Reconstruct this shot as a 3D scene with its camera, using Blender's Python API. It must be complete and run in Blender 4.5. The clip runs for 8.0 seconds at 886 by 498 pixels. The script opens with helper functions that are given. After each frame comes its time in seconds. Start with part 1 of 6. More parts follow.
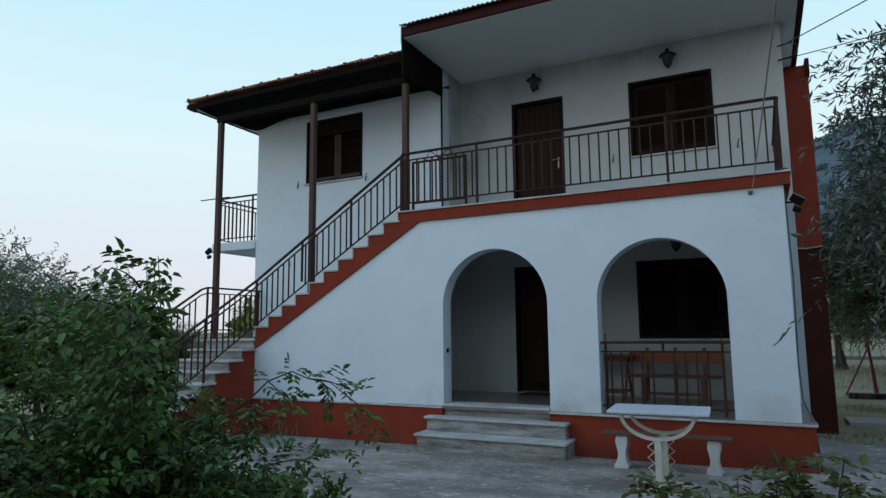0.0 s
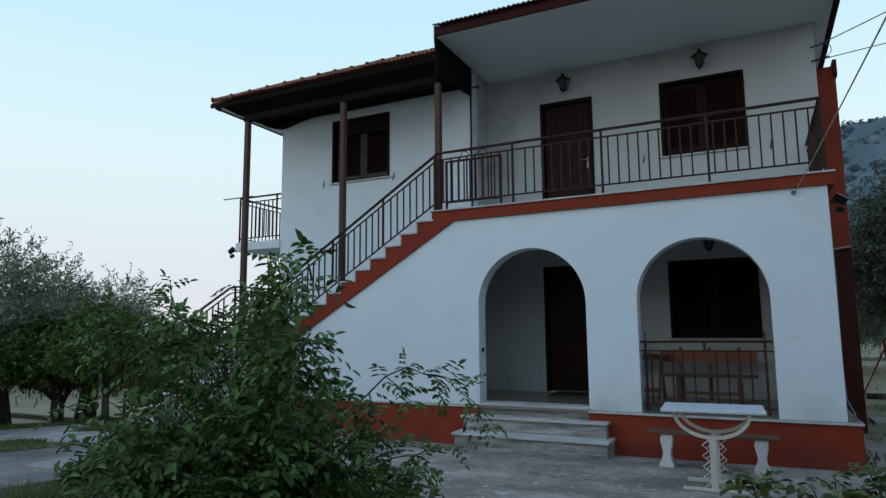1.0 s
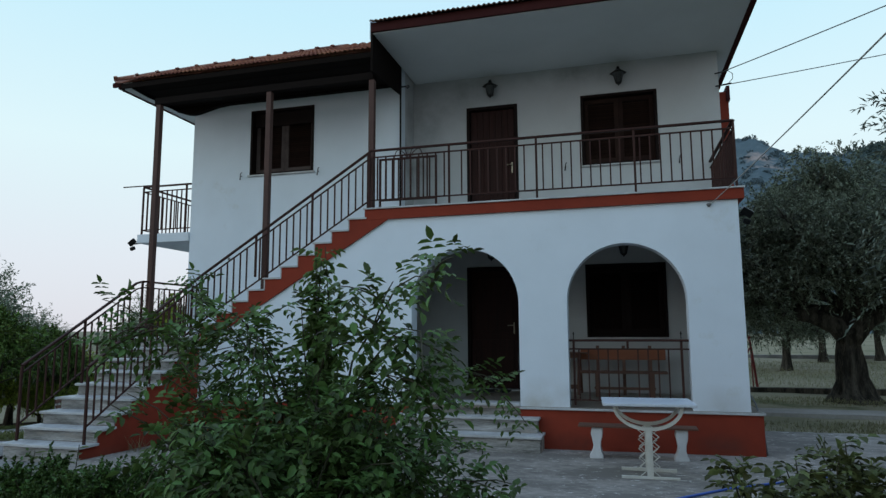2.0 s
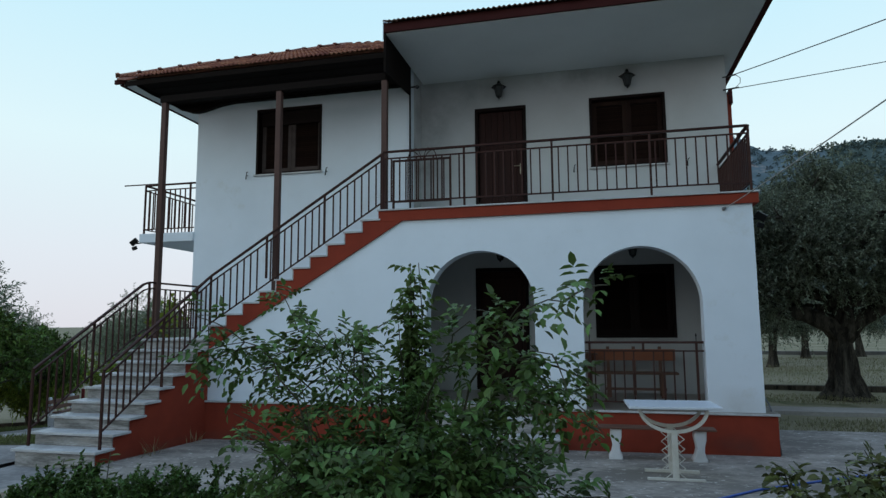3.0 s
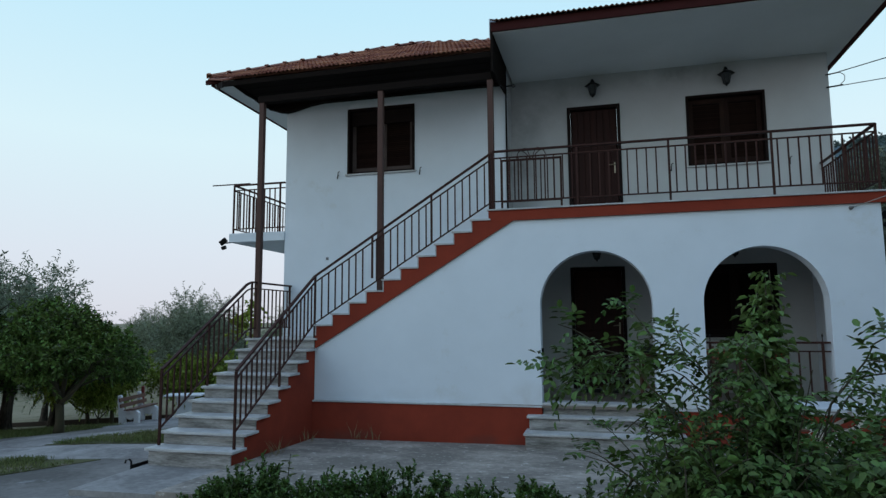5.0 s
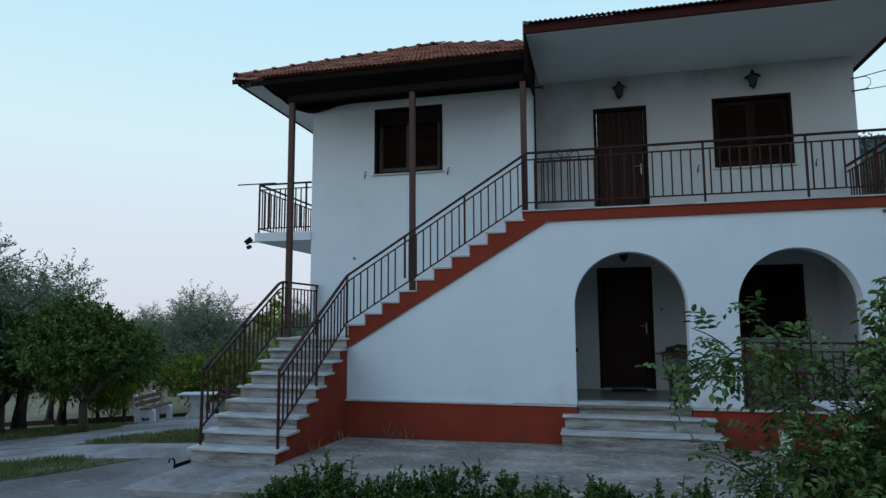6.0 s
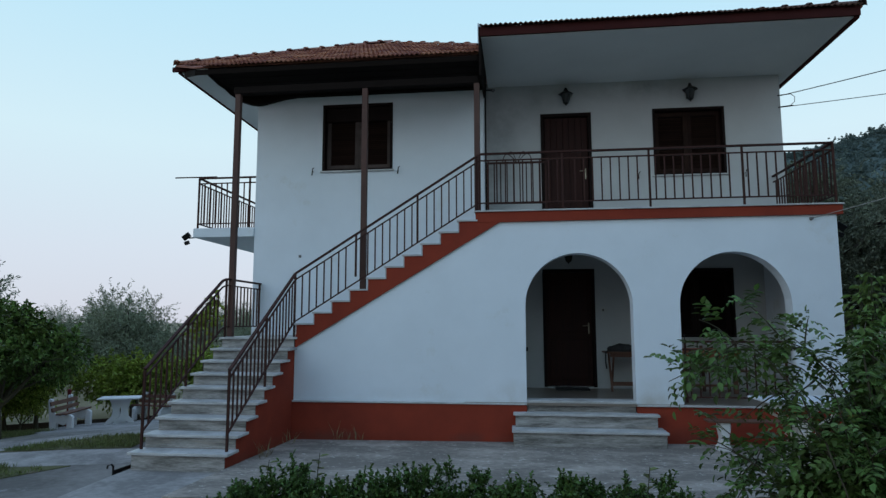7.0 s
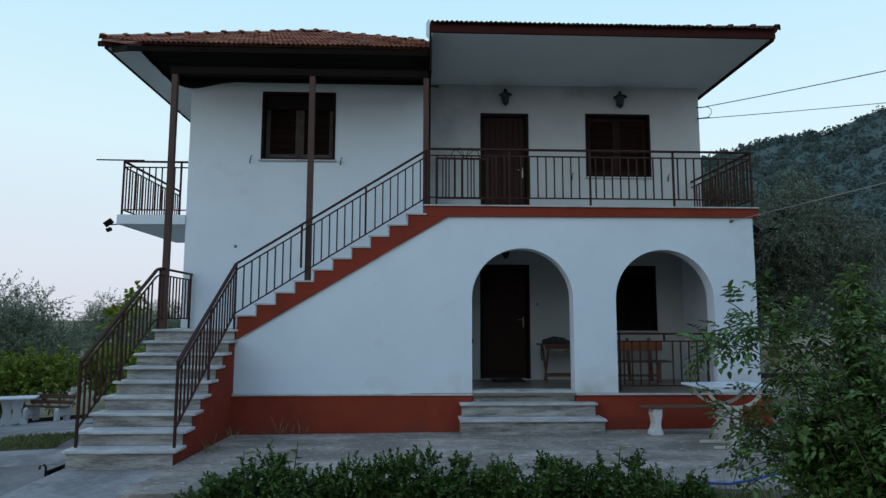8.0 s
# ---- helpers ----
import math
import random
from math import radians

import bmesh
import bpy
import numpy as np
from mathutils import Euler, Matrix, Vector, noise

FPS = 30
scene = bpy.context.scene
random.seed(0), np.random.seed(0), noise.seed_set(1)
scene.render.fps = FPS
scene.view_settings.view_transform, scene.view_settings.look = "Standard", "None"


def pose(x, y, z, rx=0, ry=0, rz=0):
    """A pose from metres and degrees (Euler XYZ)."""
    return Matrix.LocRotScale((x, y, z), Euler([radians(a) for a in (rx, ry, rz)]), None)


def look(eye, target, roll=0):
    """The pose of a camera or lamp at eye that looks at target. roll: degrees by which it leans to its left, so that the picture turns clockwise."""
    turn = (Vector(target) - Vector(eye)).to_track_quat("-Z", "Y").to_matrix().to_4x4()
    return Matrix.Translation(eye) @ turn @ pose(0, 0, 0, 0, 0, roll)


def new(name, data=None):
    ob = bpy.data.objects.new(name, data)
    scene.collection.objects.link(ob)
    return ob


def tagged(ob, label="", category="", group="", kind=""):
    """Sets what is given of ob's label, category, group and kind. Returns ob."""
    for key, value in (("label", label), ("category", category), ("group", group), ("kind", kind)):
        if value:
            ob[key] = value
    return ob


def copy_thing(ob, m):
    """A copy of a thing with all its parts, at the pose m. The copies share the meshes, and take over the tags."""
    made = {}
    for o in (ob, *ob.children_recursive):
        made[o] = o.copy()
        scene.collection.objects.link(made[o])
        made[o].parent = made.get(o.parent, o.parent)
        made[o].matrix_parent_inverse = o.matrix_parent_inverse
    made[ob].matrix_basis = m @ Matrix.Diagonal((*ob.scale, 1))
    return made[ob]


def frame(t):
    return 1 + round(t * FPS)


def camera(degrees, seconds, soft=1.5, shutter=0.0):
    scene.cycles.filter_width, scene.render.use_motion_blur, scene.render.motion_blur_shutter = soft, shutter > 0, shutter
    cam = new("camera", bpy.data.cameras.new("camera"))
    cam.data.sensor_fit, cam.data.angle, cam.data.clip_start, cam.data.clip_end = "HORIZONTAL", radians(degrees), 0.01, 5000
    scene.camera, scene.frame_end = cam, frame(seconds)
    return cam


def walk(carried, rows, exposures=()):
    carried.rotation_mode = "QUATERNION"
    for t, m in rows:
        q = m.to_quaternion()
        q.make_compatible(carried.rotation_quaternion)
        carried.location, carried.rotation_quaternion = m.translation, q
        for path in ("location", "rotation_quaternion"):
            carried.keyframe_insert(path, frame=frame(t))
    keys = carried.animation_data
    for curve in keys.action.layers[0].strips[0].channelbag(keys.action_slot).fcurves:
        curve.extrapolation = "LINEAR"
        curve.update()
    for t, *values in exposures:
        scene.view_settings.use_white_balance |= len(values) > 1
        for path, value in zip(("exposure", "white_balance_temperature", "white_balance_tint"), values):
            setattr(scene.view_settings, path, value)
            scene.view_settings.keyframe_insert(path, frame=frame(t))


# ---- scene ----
cam = camera(70.1, 8.0, soft=1.4)
PATH = [
    (0, (-0.362, 0.111, 1.615), (-1.2510, 1.8840, 1.8680), -0.60),
    (0.1, (-0.404, 0.089, 1.609), (-1.2966, 1.8612, 1.8635), -0.60),
    (0.2, (-0.447, 0.068, 1.604), (-1.3381, 1.8400, 1.8589), -0.60),
    (0.3, (-0.489, 0.046, 1.598), (-1.3819, 1.8175, 1.8542), -0.60),
    (0.4, (-0.532, 0.025, 1.593), (-1.4257, 1.7951, 1.8497), -0.60),
    (0.5, (-0.574, 0.003, 1.587), (-1.4680, 1.7730, 1.8460), -0.60),
    (0.6, (-0.635, -0.027, 1.588), (-1.5290, 1.7431, 1.8462), -0.58),
    (0.7, (-0.696, -0.058, 1.590), (-1.5889, 1.7134, 1.8474), -0.56),
    (0.8, (-0.758, -0.088, 1.591), (-1.6515, 1.6823, 1.8487), -0.54),
    (0.9, (-0.819, -0.119, 1.593), (-1.7124, 1.6521, 1.8499), -0.52),
    (1, (-0.880, -0.149, 1.594), (-1.7580, 1.6300, 1.8500), -0.50),
    (1.1, (-0.959, -0.189, 1.591), (-1.7937, 1.6103, 1.8499), -0.50),
    (1.2, (-1.039, -0.229, 1.588), (-1.8275, 1.5911, 1.8463), -0.50),
    (1.3, (-1.118, -0.268, 1.585), (-1.8785, 1.5632, 1.8438), -0.50),
    (1.4, (-1.198, -0.308, 1.582), (-1.9387, 1.5314, 1.8404), -0.50),
    (1.5, (-1.277, -0.348, 1.579), (-2.0020, 1.4990, 1.8380), -0.50),
    (1.6, (-1.348, -0.370, 1.579), (-2.0440, 1.4868, 1.8394), -0.35),
    (1.7, (-1.419, -0.392, 1.579), (-2.0590, 1.4840, 1.8400), -0.20),
    (2.8, (-1.966, -0.590, 1.687), (-2.4240, 1.3420, 1.9240), -0.40),
    (3, (-2.086, -0.607, 1.692), (-2.5550, 1.3230, 1.9280), -0.40),
    (3.5, (-2.381, -0.667, 1.693), (-2.8560, 1.2610, 1.9300), -0.40),
    (4, (-2.736, -0.741, 1.695), (-3.2160, 1.1860, 1.9320), -0.30),
    (4.5, (-3.139, -0.855, 1.715), (-3.6260, 1.0700, 1.9480), -0.40),
    (5, (-3.580, -0.978, 1.750), (-4.0760, 0.9470, 1.9760), -0.40),
    (5.2, (-3.757, -1.028, 1.769), (-4.2580, 0.8960, 1.9920), -0.40),
    (6.3, (-4.319, -1.213, 1.777), (-4.7440, 0.7290, 1.9970), -0.10),
    (6.4, (-4.369, -1.212, 1.776), (-4.7547, 0.7384, 1.9973), -0.15),
    (6.5, (-4.418, -1.210, 1.776), (-4.7810, 0.7440, 1.9970), -0.20),
    (6.6, (-4.458, -1.217, 1.765), (-4.8071, 0.7393, 1.9876), -0.18),
    (6.7, (-4.498, -1.225, 1.755), (-4.8418, 0.7327, 1.9782), -0.16),
    (6.8, (-4.537, -1.232, 1.744), (-4.8749, 0.7262, 1.9695), -0.14),
    (6.9, (-4.577, -1.240, 1.734), (-4.8816, 0.7240, 1.9606), -0.12),
    (7, (-4.617, -1.247, 1.723), (-4.8550, 0.7260, 1.9520), -0.10),
    (7.1, (-4.715, -1.258, 1.717), (-4.8629, 0.7230, 1.9483), -0.08),
    (7.2, (-4.812, -1.269, 1.711), (-4.8876, 0.7161, 1.9427), -0.06),
    (7.3, (-4.910, -1.280, 1.704), (-4.9413, 0.7061, 1.9373), -0.04),
    (7.4, (-5.007, -1.291, 1.698), (-5.0116, 0.6955, 1.9305), -0.02),
    (7.5, (-5.105, -1.302, 1.692), (-5.0900, 0.6840, 1.9240), 0.00),
    (7.6, (-5.157, -1.312, 1.680), (-5.1311, 0.6740, 1.9128), 0.02),
    (7.7, (-5.209, -1.322, 1.668), (-5.1691, 0.6635, 1.9016), 0.04),
    (7.8, (-5.262, -1.333, 1.655), (-5.2090, 0.6530, 1.8894), 0.06),
    (7.9, (-5.314, -1.343, 1.643), (-5.2488, 0.6430, 1.8721), 0.08),
    (8, (-5.366, -1.353, 1.631), (-5.2870, 0.6330, 1.8550), 0.10),
]
walk(cam, [(t, look(eye, target, roll)) for t, eye, target, roll in PATH],
     exposures=[(0.0, 0.41, 6700, 10), (3.0, 0.42, 6700, 10), (5.0, 0.36, 6520, 10), (7.0, 0.30, 6380, 10), (8.0, 0.37, 6460, 10)])


# ---- sky and light ----
world = bpy.data.worlds.new("dusk_sky")
scene.world = world
world.use_nodes = True
wn, wl = world.node_tree.nodes, world.node_tree.links
wn.clear()
sky = wn.new("ShaderNodeTexSky")
sky.sky_type, sky.sun_disc = "NISHITA", False
sky.sun_elevation, sky.sun_rotation = radians(8.0), radians(232.0)
sky.air_density, sky.dust_density, sky.ozone_density = 1.0, 0.6, 2.0
# a hazy veil of dusk over the clear sky: pale lilac at the horizon, pale cyan above, blue overhead
coords = wn.new("ShaderNodeTexCoord")
split = wn.new("ShaderNodeSeparateXYZ")
wl.new(coords.outputs["Generated"], split.inputs["Vector"])
veil = wn.new("ShaderNodeValToRGB")
stops = [(0.0, (0.60, 0.62, 0.70)), (0.10, (0.62, 0.68, 0.76)), (0.26, (0.61, 0.775, 0.835)), (0.45, (0.475, 0.725, 0.85)), (0.75, (0.39, 0.58, 0.86)), (1.0, (0.32, 0.49, 0.82))]
while len(veil.color_ramp.elements) < len(stops):
    veil.color_ramp.elements.new(0.5)
for e, (p, c) in zip(veil.color_ramp.elements, stops):
    e.position, e.color = p, (*c, 1)
wl.new(split.outputs["Z"], veil.inputs["Fac"])
dim = wn.new("ShaderNodeVectorMath")
dim.operation = "SCALE"
dim.inputs["Scale"].default_value = 0.06
wl.new(sky.outputs["Color"], dim.inputs[0])
blend = wn.new("ShaderNodeMix")
blend.data_type = "RGBA"
blend.inputs["Factor"].default_value = 0.88
wl.new(dim.outputs["Vector"], blend.inputs["A"])
wl.new(veil.outputs["Color"], blend.inputs["B"])
background = wn.new("ShaderNodeBackground")
background.inputs["Strength"].default_value = 1.0
wout = wn.new("ShaderNodeOutputWorld")
wl.new(blend.outputs["Result"], background.inputs["Color"])
wl.new(background.outputs["Background"], wout.inputs["Surface"])

sun = new("sun", bpy.data.lights.new("sun", "SUN"))
sun.data.energy, sun.data.angle, sun.data.color = 0.20, radians(60), (1.0, 0.95, 0.92)
sun.matrix_world = look((-8, -2.2, 3.2), (0, 4, 0))

# ---- materials ----


def mat(name, base, other=None, rough=0.7, metal=0.0, fine=60.0, coarse=2.5, amount=0.5, bump=0.15, spec=0.4, spots=None, spot_scale=5.0,
        spot_cut=0.62, island=0.0, per_object=0.0, stretch=(1, 1, 1), stains_and_shade=()):
    """A surface with a base colour that wanders to another at two scales, fine relief, and stain marks of its own.
    stains_and_shade: smudges (x, z, half width, half height, colour, strength) on a wall, of dirt or painted shade."""
    m = bpy.data.materials.new(name)
    m.use_nodes = True
    n, l = m.node_tree.nodes, m.node_tree.links
    bsdf = n["Principled BSDF"]
    bsdf.inputs["Roughness"].default_value = rough
    bsdf.inputs["Metallic"].default_value = metal
    bsdf.inputs["Specular IOR Level"].default_value = spec
    other = other or tuple(c * 0.72 for c in base)
    geo = n.new("ShaderNodeTexCoord")
    mp = n.new("ShaderNodeMapping")
    mp.inputs["Scale"].default_value = stretch
    l.new(geo.outputs["Object"], mp.inputs["Vector"])

    def nz(scale, detail, rough_n=0.6):
        t = n.new("ShaderNodeTexNoise")
        t.inputs["Scale"].default_value, t.inputs["Detail"].default_value, t.inputs["Roughness"].default_value = scale, detail, rough_n
        l.new(mp.outputs["Vector"], t.inputs["Vector"])
        return t
    big, small = nz(coarse, 5), nz(fine, 4)
    add = n.new("ShaderNodeMath")
    add.operation = "MULTIPLY_ADD"
    l.new(small.outputs["Fac"], add.inputs[0])
    add.inputs[1].default_value = 0.45
    l.new(big.outputs["Fac"], add.inputs[2])
    rng_ = n.new("ShaderNodeMapRange")
    rng_.inputs["From Min"].default_value, rng_.inputs["From Max"].default_value = 0.45, 1.0
    rng_.inputs["To Min"].default_value, rng_.inputs["To Max"].default_value = 0.0, amount * 2
    l.new(add.outputs[0], rng_.inputs["Value"])
    mix = n.new("ShaderNodeMix")
    mix.data_type = "RGBA"
    mix.inputs["A"].default_value, mix.inputs["B"].default_value = (*base, 1), (*other, 1)
    l.new(rng_.outputs["Result"], mix.inputs["Factor"])
    col = mix.outputs["Result"]
    if spots:
        sp = nz(spot_scale, 6, 0.7)
        ramp = n.new("ShaderNodeMapRange")
        ramp.inputs["From Min"].default_value, ramp.inputs["From Max"].default_value = spot_cut, spot_cut + 0.1
        l.new(sp.outputs["Fac"], ramp.inputs["Value"])
        mx = n.new("ShaderNodeMix")
        mx.data_type = "RGBA"
        l.new(ramp.outputs["Result"], mx.inputs["Factor"])
        l.new(col, mx.inputs["A"])
        mx.inputs["B"].default_value = (*spots, 1)
        col = mx.outputs["Result"]
    if stains_and_shade:
        where = n.new("ShaderNodeNewGeometry").outputs["Position"]
        patchy = n.new("ShaderNodeMapRange")
        patchy.inputs["From Min"].default_value, patchy.inputs["From Max"].default_value = 0.36, 0.64
        cloud = nz(1.5, 6, 0.6)
        l.new(cloud.outputs["Fac"], patchy.inputs["Value"])
        for sx, sz, rx, rz, tone, strength in stains_and_shade:
            off = n.new("ShaderNodeVectorMath")
            off.operation = "SUBTRACT"
            l.new(where, off.inputs[0])
            off.inputs[1].default_value = (sx, 0, sz)
            fit_ = n.new("ShaderNodeVectorMath")
            fit_.operation = "MULTIPLY"
            l.new(off.outputs["Vector"], fit_.inputs[0])
            fit_.inputs[1].default_value = (1 / rx, 0, 1 / rz)
            far = n.new("ShaderNodeVectorMath")
            far.operation = "LENGTH"
            l.new(fit_.outputs["Vector"], far.inputs[0])
            fade = n.new("ShaderNodeMapRange")
            fade.inputs["From Min"].default_value, fade.inputs["From Max"].default_value = 1.0, 0.1
            fade.inputs["To Max"].default_value = strength
            l.new(far.outputs["Value"], fade.inputs["Value"])
            both = n.new("ShaderNodeMath")
            both.operation = "MULTIPLY"
            l.new(fade.outputs["Result"], both.inputs[0])
            l.new(patchy.outputs["Result"], both.inputs[1])
            mx = n.new("ShaderNodeMix")
            mx.data_type = "RGBA"
            l.new(both.outputs[0], mx.inputs["Factor"])
            l.new(col, mx.inputs["A"])
            mx.inputs["B"].default_value = (*tone, 1)
            col = mx.outputs["Result"]
    if island or per_object:
        src = n.new("ShaderNodeNewGeometry").outputs["Random Per Island"] if island else n.new("ShaderNodeObjectInfo").outputs["Random"]
        k = island or per_object
        vr = n.new("ShaderNodeMapRange")
        vr.inputs["To Min"].default_value, vr.inputs["To Max"].default_value = 1 - k, 1 + k
        l.new(src, vr.inputs["Value"])
        hs = n.new("ShaderNodeHueSaturation")
        l.new(vr.outputs["Result"], hs.inputs["Value"])
        hv = n.new("ShaderNodeMapRange")
        hv.inputs["To Min"].default_value, hv.inputs["To Max"].default_value = 0.5 - 0.04 * k, 0.5 + 0.03 * k
        l.new(src, hv.inputs["Value"])
        l.new(hv.outputs["Result"], hs.inputs["Hue"])
        l.new(col, hs.inputs["Color"])
        col = hs.outputs["Color"]
    l.new(col, bsdf.inputs["Base Color"])
    if bump:
        b = n.new("ShaderNodeBump")
        b.inputs["Strength"].default_value, b.inputs["Distance"].default_value = bump, 0.02
        l.new(add.outputs[0], b.inputs["Height"])
        l.new(b.outputs["Normal"], bsdf.inputs["Normal"])
    return m


PLASTER = mat("white_plaster", (0.725, 0.785, 0.85), (0.64, 0.695, 0.75), rough=0.85, fine=140, coarse=1.2, amount=0.4, bump=0.12, spec=0.2,
              spots=(0.635, 0.675, 0.70), spot_scale=1.1, spot_cut=0.60,
              stains_and_shade=[(-2.62, 0.55, 0.55, 0.42, (0.40, 0.37, 0.30), 0.75), (-4.78, 0.55, 0.5, 0.36, (0.42, 0.39, 0.33), 0.55), (-6.6, 0.5, 1.6, 0.25, (0.45, 0.44, 0.40), 0.45), (-0.4, 0.5, 0.5, 0.4, (0.42, 0.40, 0.36), 0.5)])
SOFFIT = mat("soffit_paint", (0.72, 0.73, 0.73), (0.63, 0.635, 0.63), rough=0.85, fine=60, coarse=0.8, bump=0.05, spec=0.2)
# greyer copy of the wall plaster, recess shade put into its colour
PORCH = mat("shaded_porch_plaster", (0.55, 0.56, 0.565), (0.47, 0.475, 0.475), rough=0.85, fine=120, coarse=1.0, bump=0.1, spec=0.2,
            # corner smudge and bands under the soffit: soot mixed with painted shade
            stains_and_shade=[(-5.1, 4.6, 0.62, 1.7, (0.15, 0.145, 0.14), 0.72), (-4.7, 5.7, 0.9, 0.6, (0.17, 0.165, 0.16), 0.5), (-2.3, 6.1, 1.3, 0.35, (0.15, 0.145, 0.14), 0.6), (-4.0, 6.05, 0.8, 0.4, (0.16, 0.155, 0.15), 0.5),
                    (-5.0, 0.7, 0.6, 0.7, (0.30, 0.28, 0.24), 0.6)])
RED = mat("brick_red_paint", (0.285, 0.050, 0.028), (0.20, 0.037, 0.023), rough=0.85, fine=110, coarse=1.6, amount=0.6, bump=0.18, spec=0.08,
          spots=(0.31, 0.10, 0.07), spot_scale=4.0, spot_cut=0.70,
          stains_and_shade=[(-2.15, 0.05, 0.45, 0.22, (0.07, 0.035, 0.028), 0.8), (-5.2, 0.0, 0.6, 0.12, (0.10, 0.06, 0.05), 0.7), (-7.6, 0.0, 0.7, 0.14, (0.12, 0.07, 0.055), 0.7), (-0.4, 0.1, 0.4, 0.2, (0.09, 0.05, 0.04), 0.7)])
MAROON = mat("dark_maroon_wall", (0.075, 0.020, 0.015), (0.05, 0.015, 0.012), rough=0.85, fine=90, coarse=1.5, amount=0.6, bump=0.15, spec=0.08)
MARBLE = mat("grey_veined_marble", (0.63, 0.635, 0.64), (0.25, 0.245, 0.235), rough=0.5, fine=30, coarse=3.0, amount=0.46, bump=0.04,
             spots=(0.42, 0.39, 0.35), spot_scale=2.2, spot_cut=0.62, stretch=(1, 1, 5))
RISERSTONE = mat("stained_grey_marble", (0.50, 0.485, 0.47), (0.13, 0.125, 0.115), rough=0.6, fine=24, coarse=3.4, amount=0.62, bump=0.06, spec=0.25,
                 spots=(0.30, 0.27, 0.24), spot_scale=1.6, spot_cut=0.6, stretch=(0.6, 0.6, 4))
PORCHFLOOR = mat("brown_polished_floor", (0.24, 0.20, 0.165), (0.15, 0.125, 0.10), rough=0.3, fine=30, coarse=2.5, amount=0.5, bump=0.03, spec=0.5)
PALEPAVING = mat("pale_grey_path", (0.41, 0.395, 0.38), (0.20, 0.192, 0.185), rough=0.95, fine=14, coarse=1.3, amount=0.7, bump=0.35, spec=0.06, spots=(0.36, 0.355, 0.35), spot_scale=1.6, spot_cut=0.58)
PATHSTONE = mat("pale_path_concrete", (0.42, 0.385, 0.34), (0.26, 0.235, 0.205), rough=0.95, fine=14, coarse=0.7, amount=0.6, bump=0.3, spec=0.06)
CONCRETE = mat("worn_concrete", (0.46, 0.41, 0.36), (0.20, 0.18, 0.158), rough=0.95, fine=11, coarse=0.9, amount=0.8, bump=0.9, spec=0.06,
               spots=(0.66, 0.63, 0.58), spot_scale=9.0, spot_cut=0.585, stretch=(1, 1.6, 1))
PAVING = mat("grey_paving", (0.27, 0.258, 0.245), (0.125, 0.118, 0.110), rough=0.95, fine=12, coarse=0.8, amount=0.6, bump=0.4, spec=0.06, spots=(0.30, 0.30, 0.30), spot_scale=1.4, spot_cut=0.6)
DARKWOOD = mat("dark_stained_timber", (0.013, 0.009, 0.008), (0.008, 0.006, 0.005), rough=0.9, fine=40, coarse=4, bump=0.25, spec=0.08, stretch=(0.3, 4, 4))
DOORWOOD = mat("dark_varnished_door_wood", (0.040, 0.013, 0.010), (0.020, 0.008, 0.007), rough=0.6, fine=50, coarse=3, bump=0.12, spec=0.15, stretch=(6, 6, 0.4))
SHUTTER_PALE = mat("faded_brown_shutter_wood", (0.105, 0.082, 0.076), (0.050, 0.037, 0.034), rough=0.7, fine=50, coarse=4, bump=0.1, spec=0.12, per_object=0.2)
SHUTTER_DARK = mat("dark_louvre_wood", (0.032, 0.016, 0.012), (0.018, 0.010, 0.008), rough=0.75, fine=50, coarse=4, bump=0.1, spec=0.1, per_object=0.25)
FRAMEWOOD = mat("dark_window_frame_wood", (0.016, 0.009, 0.008), rough=0.7, fine=60, coarse=4, bump=0.1, spec=0.12)
RAIL = mat("brown_railing_paint", (0.058, 0.023, 0.018), (0.034, 0.015, 0.012), rough=0.6, fine=90, coarse=5, bump=0.05, spec=0.15, per_object=0.12)
POSTPAINT = mat("brown_post_paint", (0.105, 0.058, 0.048), (0.07, 0.04, 0.034), rough=0.6, spec=0.15, fine=60, coarse=3, bump=0.06)
FASCIA = mat("maroon_fascia_paint", (0.060, 0.015, 0.014), (0.038, 0.011, 0.011), rough=0.8, fine=60, coarse=3, bump=0.1, spec=0.1)
TILE = mat("terracotta_roof_tile", (0.33, 0.125, 0.078), (0.20, 0.090, 0.062), rough=0.85, fine=70, coarse=6, amount=0.6, bump=0.3,
           spots=(0.15, 0.125, 0.09), spot_scale=7, spot_cut=0.57, per_object=0.38)
# weathered tile, darkened further for its silhouette shade against the sky
TILEDARK = mat("weathered_shaded_roof_tile", (0.15, 0.075, 0.055), (0.07, 0.045, 0.038), rough=0.9, fine=70, coarse=6, amount=0.6, bump=0.3,
               spots=(0.10, 0.10, 0.085), spot_scale=9, spot_cut=0.55, per_object=0.3)
TILEJOIN = mat("terracotta_roof_tile_field", (0.33, 0.125, 0.078), (0.20, 0.090, 0.062), rough=0.85, fine=70, coarse=6, amount=0.6, bump=0.3,
               spots=(0.24, 0.17, 0.05), spot_scale=2.2, spot_cut=0.58, island=0.28)
BLACKIRON = mat("black_iron", (0.012, 0.012, 0.013), rough=0.45, metal=0.6, fine=80, coarse=8, bump=0.1)
GLASS = mat("dusty_lamp_glass", (0.05, 0.055, 0.06), rough=0.15, fine=40, coarse=5, bump=0.0, spec=0.6)
STEEL = mat("worn_brass_handle", (0.38, 0.33, 0.25), rough=0.42, metal=1.0, fine=80, coarse=8, bump=0.03)
WHITEIRON = mat("white_painted_iron", (0.66, 0.65, 0.60), (0.50, 0.47, 0.40), rough=0.5, fine=60, coarse=6, bump=0.1)
